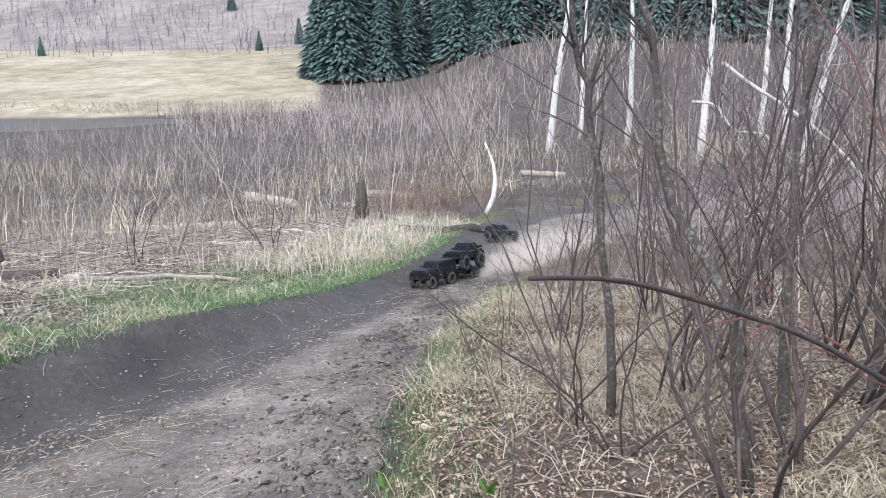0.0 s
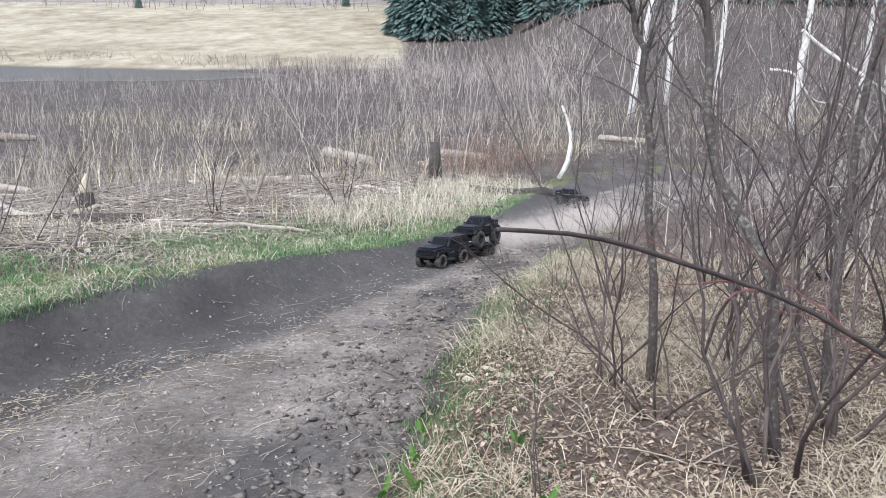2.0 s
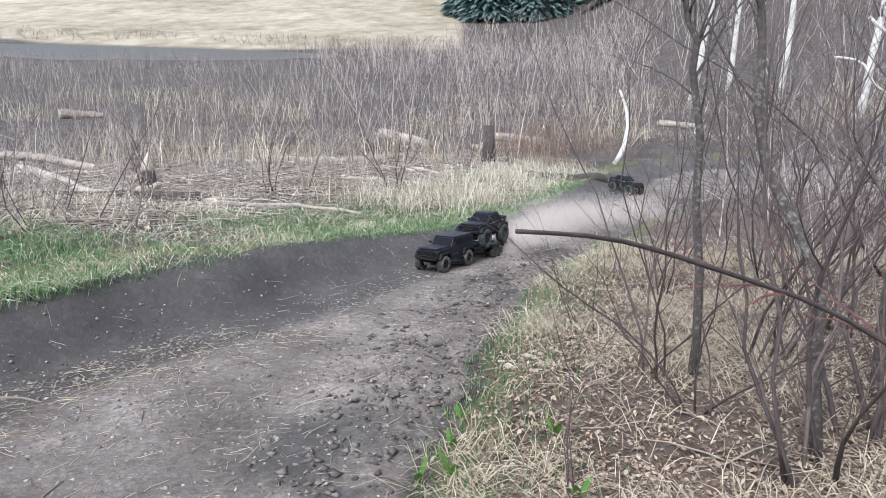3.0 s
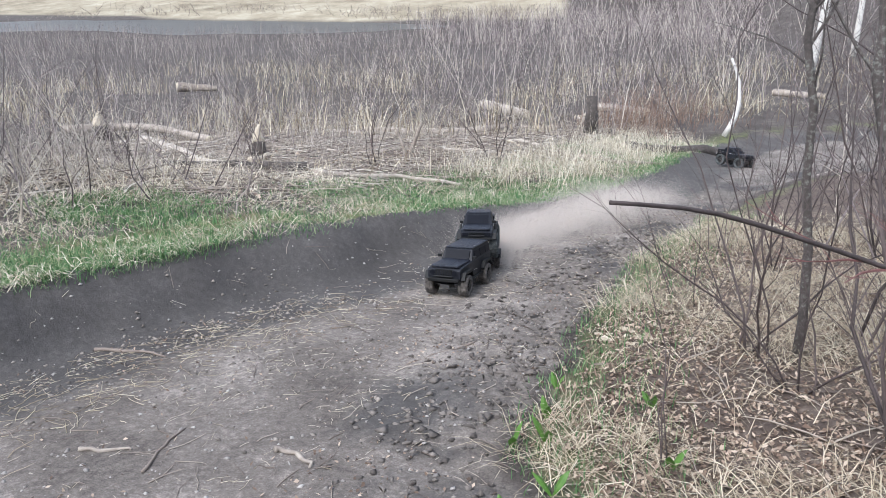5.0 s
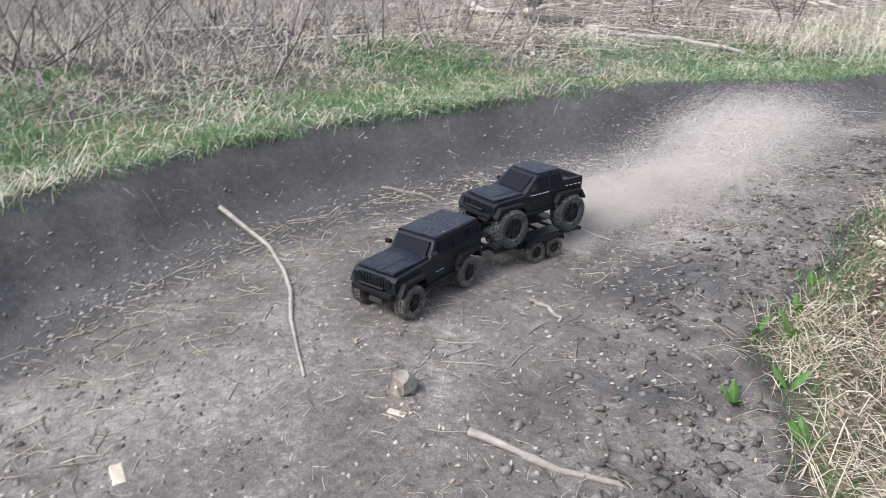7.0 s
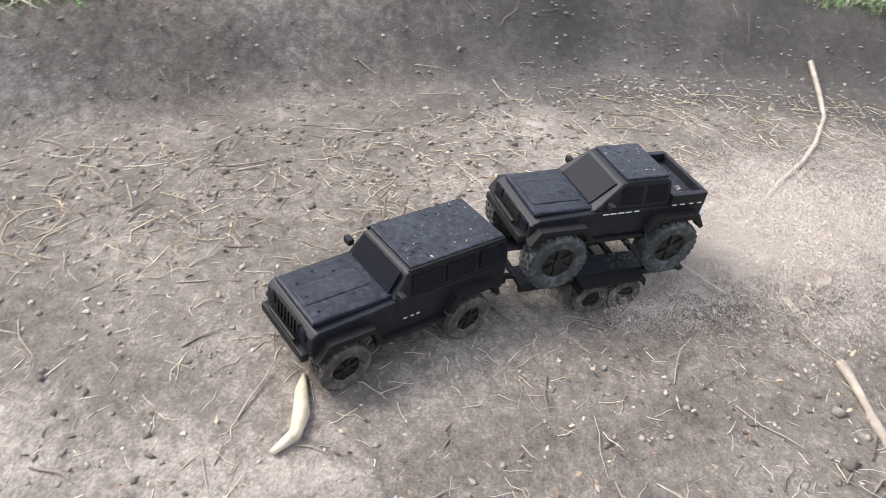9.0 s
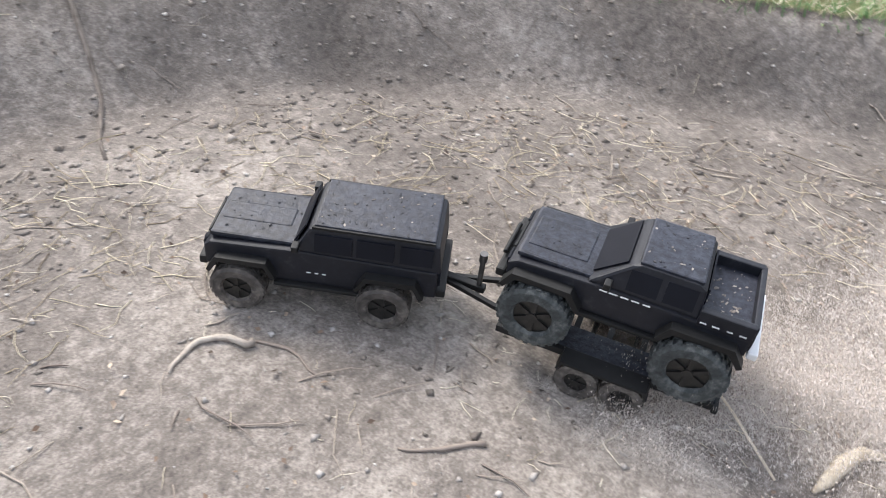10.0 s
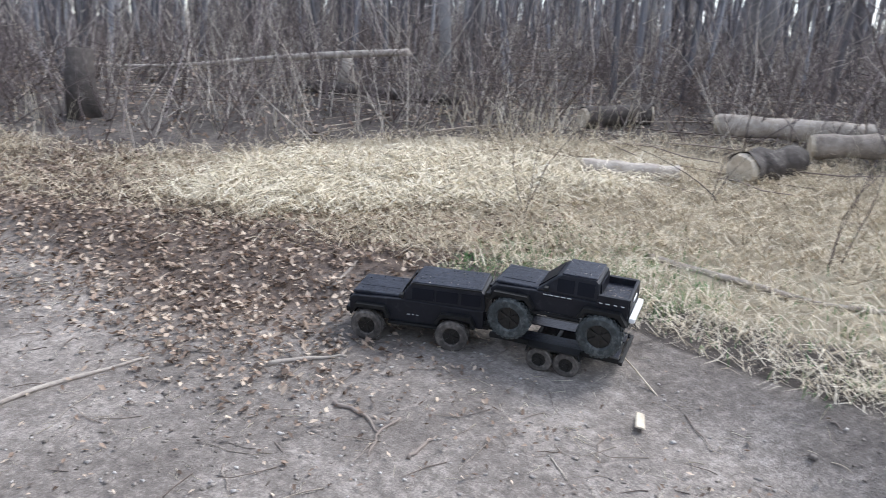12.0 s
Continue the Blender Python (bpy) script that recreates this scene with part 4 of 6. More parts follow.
p = spots(16000, -2.6, 0.6, 7.0, 13.5, 26, lambda x, y, o, i: step(0.05, 0.3, o) * step(1.9, 0.8, o) * (0.3 + 0.7 * patchy(x, y, 1.8, 36)))
blades("bleached_grass", *p, 0.30, 0.0055, 0.8, M_PALESTRAW, "bleached tussocks beside the trail", "grass", flat=0.15)
p = spots(17000, -12, 9, 5, 24, 27, lambda x, y, o, i: step(0.8, 2, o) * patchy(x, y, 0.5, 37))
blades("dead_grass", *p, 0.30, 0.006, 0.9, M_STRAW, "tall dead grass among the brush", "grass", flat=0.5)
# Leaf litter and straw on the inner side
p = spots(150000, -0.4, 4.0, 0.6, 6, 41, lambda x, y, o, i: step(0.0, 0.3, i) * step(5.0, 2.4, i) * (0.5 + 0.5 * patchy(x, y, 1.5, 38)))
leaves("leaf_litter", *p, 0.009, M_LEAF, "brown fallen leaves under the shrubs")
p = spots(82000, -0.5, 3.5, 0.8, 6.5, 42, lambda x, y, o, i: step(-0.04, 0.15, i) * step(3.5, 1.2, i) * (0.12 + 0.88 * patchy(x, y, 1.9, 39, -0.1, 0.4)))
blades("dead_grass", *p, 0.17, 0.0026, 0.5, M_STRAW, "dead grass laid over the leaf litter", "grass", flat=1.1)
p = spots(34000, 2.4, 7.5, -3.6, -0.9, 43, lambda x, y, o, i: step(2.6, 3.6, x) * step(-0.9, -1.7, y) * step(1.3, 0.6, o) * step(-1.6, -0.5, o))
leaves("leaf_litter", *p, 0.014, M_LEAF, "brown fallen leaves beside the bleached grass")
p = spots(9000, 1.0, 5, -2.3, 0.5, 44, lambda x, y, o, i: step(0.0, -0.2, o) * (0.15 + 0.6 * patchy(x, y, 1.4, 98)))
leaves("leaf_litter", *p, 0.009, M_LEAF, "scattered fallen leaves on the dirt")
# Bits on the trail
on_trail = lambda x, y, o, i: step(0.0, -0.15, o) * step(0.05, -0.1, i)
p = spots(28000, -3, 5.5, -2.6, 8, 51, lambda x, y, o, i: (0.22 + 0.78 * step(-0.35, -0.6, o)) * on_trail(x, y, o, i) * (0.2 + 0.8 * patchy(x, y, 1.4, 45)))
lying("straw_bits", *p, 0.045, 0.0010, M_PALESTRAW, "short bits of straw strewn over the dirt", "straw")
p = spots(4200, -3, 5.5, -2.6, 8, 52, lambda x, y, o, i: on_trail(x, y, o, i) * (0.3 + 0.7 * step(-0.3, -0.6, o)))
lying("twigs", *p, 0.11, 0.0020, M_TWIG, "small broken twigs on the dirt", "twigs")
p = spots(16000, -2.3, 4.5, -2.4, 3.5, 57, lambda x, y, o, i: on_trail(x, y, o, i) * patchy(x, y, 1.7, 62, -0.35, 0.3))
chunks("soil_clods", *p, 0.0065, M_CLOD, "loose crumbs and bits of bark over the dirt", "soil")
p = spots(9000, -2.6, 4.5, -2.4, 6, 53, on_trail)
chunks("pebbles", *p, 0.0055, M_PEBBLE, "small stones in the dirt", "stones")
p = spots(20000, -0.9, 1.6, 0.2, 7, 54, lambda x, y, o, i: step(-0.65, -0.25, i) * step(0.1, 0.0, i) * (0.3 + 0.7 * patchy(x, y, 2, 46)))
chunks("soil_clods", *p, 0.0085, M_DARKCLOD, "crumbled dark soil along the inner edge", "soil")
p = spots(26000, -2.3, 1.5, -2.0, 3.5, 55, lambda x, y, o, i: step(-0.95, -0.6, o) * step(-0.2, -0.45, o) * (0.25 + 0.75 * patchy(x, y, 2, 47)))
chunks("soil_clods", *p, 0.0075, M_CLOD, "loose crumbs of soil at the foot of the bank", "soil")
p = spots(9000, -2.4, 1.5, -2.0, 3.5, 56, lambda x, y, o, i: step(-1.15, -0.8, o) * step(-0.38, -0.62, o))
lying("straw_bits", *p, 0.09, 0.0013, M_STRAW, "raked straw at the foot of the bank", "straw")
p = spots(16000, -0.95, 1.8, 0.2, 7, 58, lambda x, y, o, i: step(-0.7, -0.3, i) * step(0.08, -0.05, i) * (0.15 + 0.85 * patchy(x, y, 2.4, 81)))
chunks("soil_clods", *p, 0.0125, M_DARKCLOD, "dark broken clods of soil along the inner edge", "soil", flat=0.45)
p = spots(42000, -2.4, 5, -2.4, 7, 99, lambda x, y, o, i: step(-0.3, -0.55, o) * step(0.05, -0.1, i) * (0.12 + 0.88 * patchy(x, y, 1.8, 100, -0.1, 0.4)))
leaves("bark_bits", *p, 0.0068, M_LEAF, "small bits of bark and leaf trodden into the dirt")
# Brush over the wet ground
p = spots(60000, -11, 2, 3.4, 15, 101, lambda x, y, o, i: step(0.9, 1.5, o) * (0.25 + 0.75 * patchy(x, y, 1.4, 102)))
leaves("wood_litter", *p, 0.017, M_STALK, "pale chips and leaf scraps under the brush")
p = spots(6500, -11, 3, 3.8, 16, 82, lambda x, y, o, i: step(0.75, 1.6, o) * (0.12 + 0.88 * patchy(x, y, 0.9, 83, -0.2, 0.35)))
brush("dead_stalks", *p, 0.12 + 0.03 * p[1], 0.0026, M_STALK, "bleached upright stalks among the brush", twigs=2, lean=0.3)
p = spots(4200, -9, 2.5, 3.2, 14, 84, lambda x, y, o, i: step(0.9, 1.6, o) * (0.3 + 0.7 * patchy(x, y, 1.2, 85)))
lying("fallen_sticks", *p, 0.55, 0.0075, M_STALK, "bleached fallen sticks in the brush", "sticks")
p = spots(3400, -8, -2.9, -2.0, 5.2, 86, lambda x, y, o, i: step(1.1, 1.9, o) * (0.25 + 0.75 * patchy(x, y, 1.3, 87)))
brush("dead_stalks", *p, 0.6, 0.003, M_STALK, "bleached canes leaning above the bank", twigs=3, lean=0.6)
p = spots(26000, -8, -2.6, -2.5, 6, 88, lambda x, y, o, i: step(1.0, 1.7, o) * (0.3 + 0.7 * patchy(x, y, 1.5, 89)))
blades("dead_grass", *p, 0.26, 0.005, 0.9, M_PALESTRAW, "long bleached grass fallen among the canes", "grass", flat=0.6)
p = spots(4200, -26, 2, 42, 84, 90, lambda x, y, o, i: step(-0.44, -0.36, x / y) * (0.35 + 0.65 * patchy(x, y, 0.15, 92)))
brush("bare_brush", *p, 1.9, 0.02, M_BRUSH, "bare brush spreading beside the pond", twigs=3, spread=0.25)
p = spots(5200, -13, 8, 4, 17, 61, lambda x, y, o, i: step(0.9, 2.2, o) * (0.35 + 0.65 * step(8, 12, y)) * (0.08 + 0.92 * patchy(x, y, 0.8, 48, 0.0, 0.4)))
brush("bare_brush", *p, 0.34 + 0.035 * p[1], 0.0042, M_BRUSH, "grey-brown bare brush stems on the wet ground")
p = spots(20000, -9, 3, 3.5, 14, 72, lambda x, y, o, i: step(0.7, 1.3, o) * (0.3 + 0.7 * patchy(x, y, 1.0, 58)))
leaves("leaf_litter", *p, 0.022, M_LEAF, "dead leaves and chips under the brush")
p = spots(30000, -22, 14, 11, 40, 103, lambda x, y, o, i: step(0.8, 2.0, o) * step(1.5, 0.5, y / 26) * patchy(x, y, 0.45, 104, -0.05, 0.3))
blades("tall_dead_grass", *p, 0.75, 0.014, 0.6, M_STRAW, "tan patches of tall dead grass in the brush", "grass", flat=0.15)
p = spots(4600, -14, 30, 14, 44, 62, lambda x, y, o, i: step(-13, -5, x) * step(1.0, 3.0, o) * (0.06 + 0.94 * patchy(x, y, 0.3, 49, -0.1, 0.25)))
brush("bare_brush", *p, 1.9, 0.010, M_BRUSH, "tall dense bare brush in the distance", twigs=4)
p = spots(17000, -62, 0, 14, 54, 70, lambda x, y, o, i: step(1.15, 0.95, y / 48) * (0.08 + 0.92 * patchy(x, y, 0.35, 57, -0.1, 0.25)))
brush("bare_brush", *p, 1.1, 0.007, M_BRUSH, "low bare brush before the pond", twigs=3)
p = spots(3200, -3.2, 2.4, 11.5, 18, 63, lambda x, y, o, i: step(0.3, 0.9, o) * step(1.3, 0.5, ((x + 0.6) / 1.9) ** 2 + ((y - 14.9) / 2.0) ** 2) * (0.3 + 0.7 * patchy(x, y, 1.2, 50)))
brush("rusty_brush", *p, 0.8 * np.clip(1.15 - ((p[0] + 0.6) / 1.9) ** 2 - ((p[1] - 14.9) / 2.0) ** 2, 0.12, 1), 0.004, M_RUST, "rust-coloured thicket behind the fallen log", twigs=6)
p = spots(5000, -22, 52, 44, 100, 75, lambda x, y, o, i: step(-0.23, -0.17, x / y) * step(0.70, 0.62, x / y) * (0.35 + 0.65 * patchy(x, y, 0.15, 63)))
brush("bare_brush", *p, 2.6, 0.026, M_BRUSH, "reddish bare brush climbing the far slope", twigs=3, spread=0.25)
p = spots(1500, 1.0, 9, 4.5, 14, 64, lambda x, y, o, i: step(0.6, 1.8, i) * 0.8)
brush("bare_brush", *p, 1.5, 0.006, M_BRUSH, "thicket of bare stems inside the bend", twigs=6)
p = spots(1000, -7.5, -2.6, -1.5, 5, 65, lambda x, y, o, i: step(0.8, 1.8, o))
brush("bare_brush", *p, 0.9, 0.005, M_BRUSH, "bare brush and canes above the bank", twigs=5, lean=0.4)
p = spots(9500, -9, 3, 4, 15, 66, lambda x, y, o, i: step(0.7, 1.4, o))
lying("fallen_sticks", *p, 0.6, 0.0065, M_TWIG, "grey fallen sticks tangled under the brush", "sticks")
p = spots(2300, -4, 14, -14, -1.0, 67, lambda x, y, o, i: step(0.0, 0.8, beyond(x, y)))
brush("undergrowth", *p, 1.15, 0.006, M_BRUSH, "bare undergrowth at the edge of the woods", twigs=4, lean=0.35)
p = spots(9000, -4, 12, -8.5, -0.8, 76, lambda x, y, o, i: step(-0.15, 0.35, beyond(x, y)) * (0.3 + 0.7 * patchy(x, y, 1.1, 64)))
brush("undergrowth", *p, 0.62, 0.0055, M_SHRUB, "dark tangled undergrowth around the felled logs", twigs=4, lean=0.6, spread=0.5)
p = spots(5200, -4, 12, -8.5, -0.8, 93, lambda x, y, o, i: step(-0.3, 0.3, beyond(x, y)) * (0.1 + 0.9 * patchy(x, y, 1.3, 94)))
brush("undergrowth", *p, 0.7, 0.0035, M_STALK, "bleached stalks in the tangle before the woods", twigs=3, lean=0.4, spread=0.4)
p = spots(15000, -1, 9, -6.5, -1.2, 95, lambda x, y, o, i: step(-0.35, 0.0, beyond(x, y)) * step(0.8, 0.3, beyond(x, y)) * patchy(x, y, 1.6, 96, 0.0, 0.4))
blades("bleached_grass", *p, 0.34, 0.005, 0.7, M_PALESTRAW, "bleached tussocks at the edge of the tangle", "grass", flat=0.1)
p = spots(26000, -4, 12, -9, -0.8, 97, lambda x, y, o, i: step(0.0, 0.5, beyond(x, y)))
leaves("leaf_litter", *p, 0.02, M_LEAF, "brown leaves on the floor of the woods")
p = spots(2600, -85, -16, 78, 90, 78, lambda x, y, o, i: step(0.95, 1.05, ((x + 54) / 31) ** 2 + ((y - 69) / 17) ** 2) * (0.1 + 0.9 * patchy(x, y, 0.3, 66)))
brush("shore_brush", *p, 0.9, 0.03, M_TWIG, "dead reeds and sticks along the far shore", twigs=3, lean=0.6)
p = spots(1800, -4, 12, -13, -3.2, 68, lambda x, y, o, i: step(1.2, 2.2, o))
lying("fallen_sticks", *p, 0.7, 0.006, M_TWIG, "fallen sticks on the floor of the woods", "sticks")
p = spots(4500, -14, 34, -42, 8, 71, lambda x, y, o, i: step(5.5, 9.0, np.hypot(x - 1.3, y)) * np.clip((y < -5.5) + (x > 8.5) * (y < 1), 0, 1))
brush("distant_woods", *p, 6.5, 0.032, M_WOODS, "dense grey leafless woods", twigs=3, lean=0.07, spread=0.5)
p = spots(3600, -150, 5, 140, 225, 73, lambda x, y, o, i: 0.3 + 0.7 * patchy(x, y, 0.05, 59))
brush("hillside_scrub", *p, 3.6, 0.07, M_WOODS, "grey leafless scrub on the far hillside", twigs=4, lean=0.15)
p = spots(900, -3.8, 3, 1.5, 5.8, 69, lambda x, y, o, i: step(0.3, 0.7, o) + 0.6 * step(0.2, 0.6, i))
lying("fallen_sticks", *p, 0.35, 0.004, M_TWIG, "short dead sticks in the grass", "sticks")

# ---------------------------------------------------------------- single things of wood
def tube_bm(points, radii, sides=10, rough=0.0, seed=0, cap=True, bm=None):
    """A knotty round length through the points."""
    bm = bm or bmesh.new()
    r = random.Random(seed)
    pts = [Vector(p) for p in points]
    rings, u = [], None
    for k, p in enumerate(pts):
        d = (pts[min(k + 1, len(pts) - 1)] - pts[max(k - 1, 0)]).normalized()
        if u is None:
            u = d.orthogonal().normalized()
        u = (u - d * u.dot(d)).normalized()
        w = d.cross(u)
        rings.append([bm.verts.new(p + radii[k] * (1 + rough * r.uniform(-1, 1)) * (math.cos(6.2832 * s / sides) * u + math.sin(6.2832 * s / sides) * w)) for s in range(sides)])
    for a, b in zip(rings, rings[1:]):
        for s in range(sides):
            bm.faces.new((a[s], a[(s + 1) % sides], b[(s + 1) % sides], b[s]))
    if cap:
        bm.faces.new(rings[0][::-1])
        bm.faces.new(rings[-1])
    return bm

def along(points, n):
    """The points, filled in to n by a smooth line."""
    line = curve_of([tuple(p) for p in points], 8) if len(points) > 2 else np.array([np.array(points[0]) + (np.array(points[1]) - np.array(points[0])) * t for t in np.linspace(0, 1, 9)])
    return [line[int(round(i))] for i in np.linspace(0, len(line) - 1, n)]

def gz(x, y):
    return float(ground_z(x, y)[0])

def log_thing(name, ends, r0, r1, material, label, lift=0.6, seed=1, cut=True, n=9, category="log", group=""):
    """A fallen length with paler cut ends, resting on the ground along its way."""
    r = random.Random(seed)
    pts = along([(x, y, 0) for x, y in ends], n)
    rad = [(r0 + (r1 - r0) * k / (n - 1)) * r.uniform(0.9, 1.1) for k in range(n)]
    za, zb = gz(*ends[0]) + lift * r0, gz(*ends[-1]) + lift * r1
    pts = [Vector((p[0] + r.uniform(-0.25, 0.25) * q, p[1] + r.uniform(-0.25, 0.25) * q, max(gz(p[0], p[1]) + 0.35 * q, za + (zb - za) * k / (n - 1)))) for k, (p, q) in enumerate(zip(pts, rad))]
    base = pts[0].copy()
    t = holder(name, Matrix.Translation(base), label, category, group)
    part("trunk", tube_bm([p - base for p in pts], rad, 12, 0.09, seed, not cut), material, t, smooth=True)
    if cut:
        for p, q, rr in ((pts[0], pts[1], rad[0]), (pts[-1], pts[-2], rad[-1])):
            d = (p - q).normalized()
            part("cut_end", tube_bm([p - base - d * 0.01, p - base + d * rr * 0.25], [rr * 0.94, rr * 0.8], 12, 0.06, seed + 3), M_PALEWOOD, t, "pale gnawed end")
    return t

def stick_thing(name, ends, r0, material, label, lift=1.0, zs=None, seed=1, n=8, category="stick", group=""):
    r = random.Random(seed)
    pts = along([(p[0], p[1], p[2] if len(p) > 2 else 0) for p in ends], n)
    rad = [r0 * (1 - 0.55 * k / (n - 1)) * r.uniform(0.85, 1.15) for k in range(n)]
    if len(ends[0]) == 2:
        pts = [(p[0] + r.uniform(-1, 1) * r0, p[1] + r.uniform(-1, 1) * r0, gz(p[0], p[1]) + lift * q * 0.8) for p, q in zip(pts, rad)]
    base = Vector(pts[0])
    me = bpy.data.meshes.new(name)
    bm = tube_bm([Vector(p) - base for p in pts], rad, 7, 0.12, seed)
    bm.to_mesh(me); bm.free()
    me.materials.append(material); me.shade_smooth()
    ob = new(name, me)
    ob.matrix_world = Matrix.Translation(base)
    return tagged(ob, label, category, group)

def chewed_stump(x, y, h, r, seed, label):
    """A stump that beavers have gnawed to a pale point."""
    t = holder("tree_stump", Matrix.Translation((x, y, gz(x, y) - 0.03)), label, "stump", "gnawed stumps")
    part("base", tube_bm([(0, 0, 0), (0.01, 0, 0.3 * h), (0, 0.01, 0.55 * h)], [r * 1.25, r * 1.02, r], 12, 0.1, seed), M_DARKLOG, t, "dark barked base", smooth=True)
    part("gnawed_top", tube_bm([(0, 0.01, 0.54 * h), (0, 0, 0.66 * h), (0.01, 0, 0.85 * h), (0.02, 0.01, h)], [r * 0.97, r * 0.8, r * 0.42, r * 0.12], 11, 0.12, seed + 1), M_PALEWOOD, t, "pale gnawed cone", smooth=True)

chewed_stump(-4.63, 7.51, 0.44, 0.075, 1, "beaver-gnawed stump with a pale pointed top behind the grass")
chewed_stump(-9.4, 10.0, 0.55, 0.13, 2, "beaver-gnawed stump with a blunt pale top")
chewed_stump(-6.5, 5.4, 0.5, 0.085, 3, "beaver-gnawed stump among dead grass")
log_thing("fallen_log", [(-5.6, 12.4), (-4.2, 12.4), (-3.35, 13.3)], 0.085, 0.075, M_LOG, "grey barkless log lying in the brush", seed=4, lift=0.9)
log_thing("fallen_log", [(-10.9, 10.65), (-9.3, 10.9), (-7.1, 9.9)], 0.075, 0.06, M_LOG, "long weathered log lying in the brush", seed=5, lift=0.9)
log_thing("fallen_log", [(-8.4, 9.83), (-6.3, 8.2), (-4.74, 6.69), (-3.61, 6.27)], 0.075, 0.05, M_LOG, "curved pale log behind the bank", seed=6, lift=0.9)
log_thing("fallen_log", [(-4.5, 5.75), (-3.95, 6.0), (-3.3, 6.35)], 0.07, 0.06, M_DARKLOG, "short dark log with patches of white bark", seed=7)
log_thing("fallen_log", [(-0.95, 11.45), (-0.2, 11.8), (0.45, 12.5)], 0.085, 0.075, M_DARKLOG, "thick dark-barked log lying beside the trail", seed=8, lift=0.5)
log_thing("fallen_log", [(-16.5, 20.8), (-15.4, 21.3)], 0.17, 0.10, M_LOG, "pale forked piece of driftwood", seed=9, lift=0.9)
log_thing("fallen_log", [(-5.3, 18.4), (-3.7, 16.4)], 0.12, 0.10, M_LOG, "pale log on the wet ground", seed=10, lift=0.9)
log_thing("fallen_log", [(-4.9, 15.9), (-3.7, 15.4)], 0.10, 0.09, M_DARKLOG, "dark log lying behind the pale one", seed=16, lift=0.8)
log_thing("fallen_log", [(-2.4, 18.2), (-1.2, 17.4)], 0.10, 0.07, M_LOG, "weathered log beyond the brush", seed=11, lift=0.7)
log_thing("fallen_log", [(1.5, 21.6), (2.6, 21.0)], 0.10, 0.08, M_LOG, "weathered log in the thicket", seed=12, lift=0.7)
rl = random.Random(77)
for k in range(44):
    x, y, a, l = rl.uniform(-9.5, -1.2), rl.uniform(5.5, 16), rl.gauss(0.3, 0.8), rl.uniform(0.5, 1.6)
    if float(land(x, y)[1][0]) > 0.9:
        bend = rl.uniform(-0.15, 0.15) * l
        stick_thing("fallen_branch", [(x, y), (x + l * 0.5 * math.cos(a) - bend * math.sin(a), y + l * 0.5 * math.sin(a) + bend * math.cos(a)), (x + l * math.cos(a), y + l * math.sin(a))],
                    rl.uniform(0.02, 0.045), (M_LOG, M_PALEWOOD, M_LOG, M_DARKLOG)[k % 4], ("grey", "pale peeled", "grey", "dark")[k % 4] + " fallen branch lying in the brush", lift=1.6, seed=500 + k, category="branch", group="fallen branches")
zf = gz(0.48, 14.5)
stick_thing("dead_tree", [(0.42, 14.5, zf + 0.02), (0.55, 14.55, zf + 0.32), (0.60, 14.65, zf + 0.65), (0.55, 14.8, zf + 1.0), (0.40, 14.9, zf + 1.35)], 0.055, M_BIRCH, "pale peeled trunk leaning over a dark hollow", seed=13, category="tree trunk")
t = holder("tree_stump", Matrix.Translation((-1.74, 13.1, gz(-1.74, 13.1) - 0.03)), "dark rotten stump standing in dead grass", "stump")
part("trunk", tube_bm([(0, 0, 0), (0.02, 0, 0.35), (0, 0.02, 0.68)], [0.13, 0.1, 0.085], 12, 0.15, 14), M_DARKLOG, t, smooth=True)
for k, (dx, h) in enumerate(((-0.14, 0.34), (0.16, 0.42))):
    z0 = gz(-2.92, 7.91)
    stick_thing("leaning_stick", [(-2.92, 7.91, z0), (-2.92 + dx * 0.5, 7.92, z0 + h * 0.5), (-2.92 + dx, 7.94, z0 + h)], 0.03, M_LOG, "broken grey stick propped in the brush", seed=15 + k)
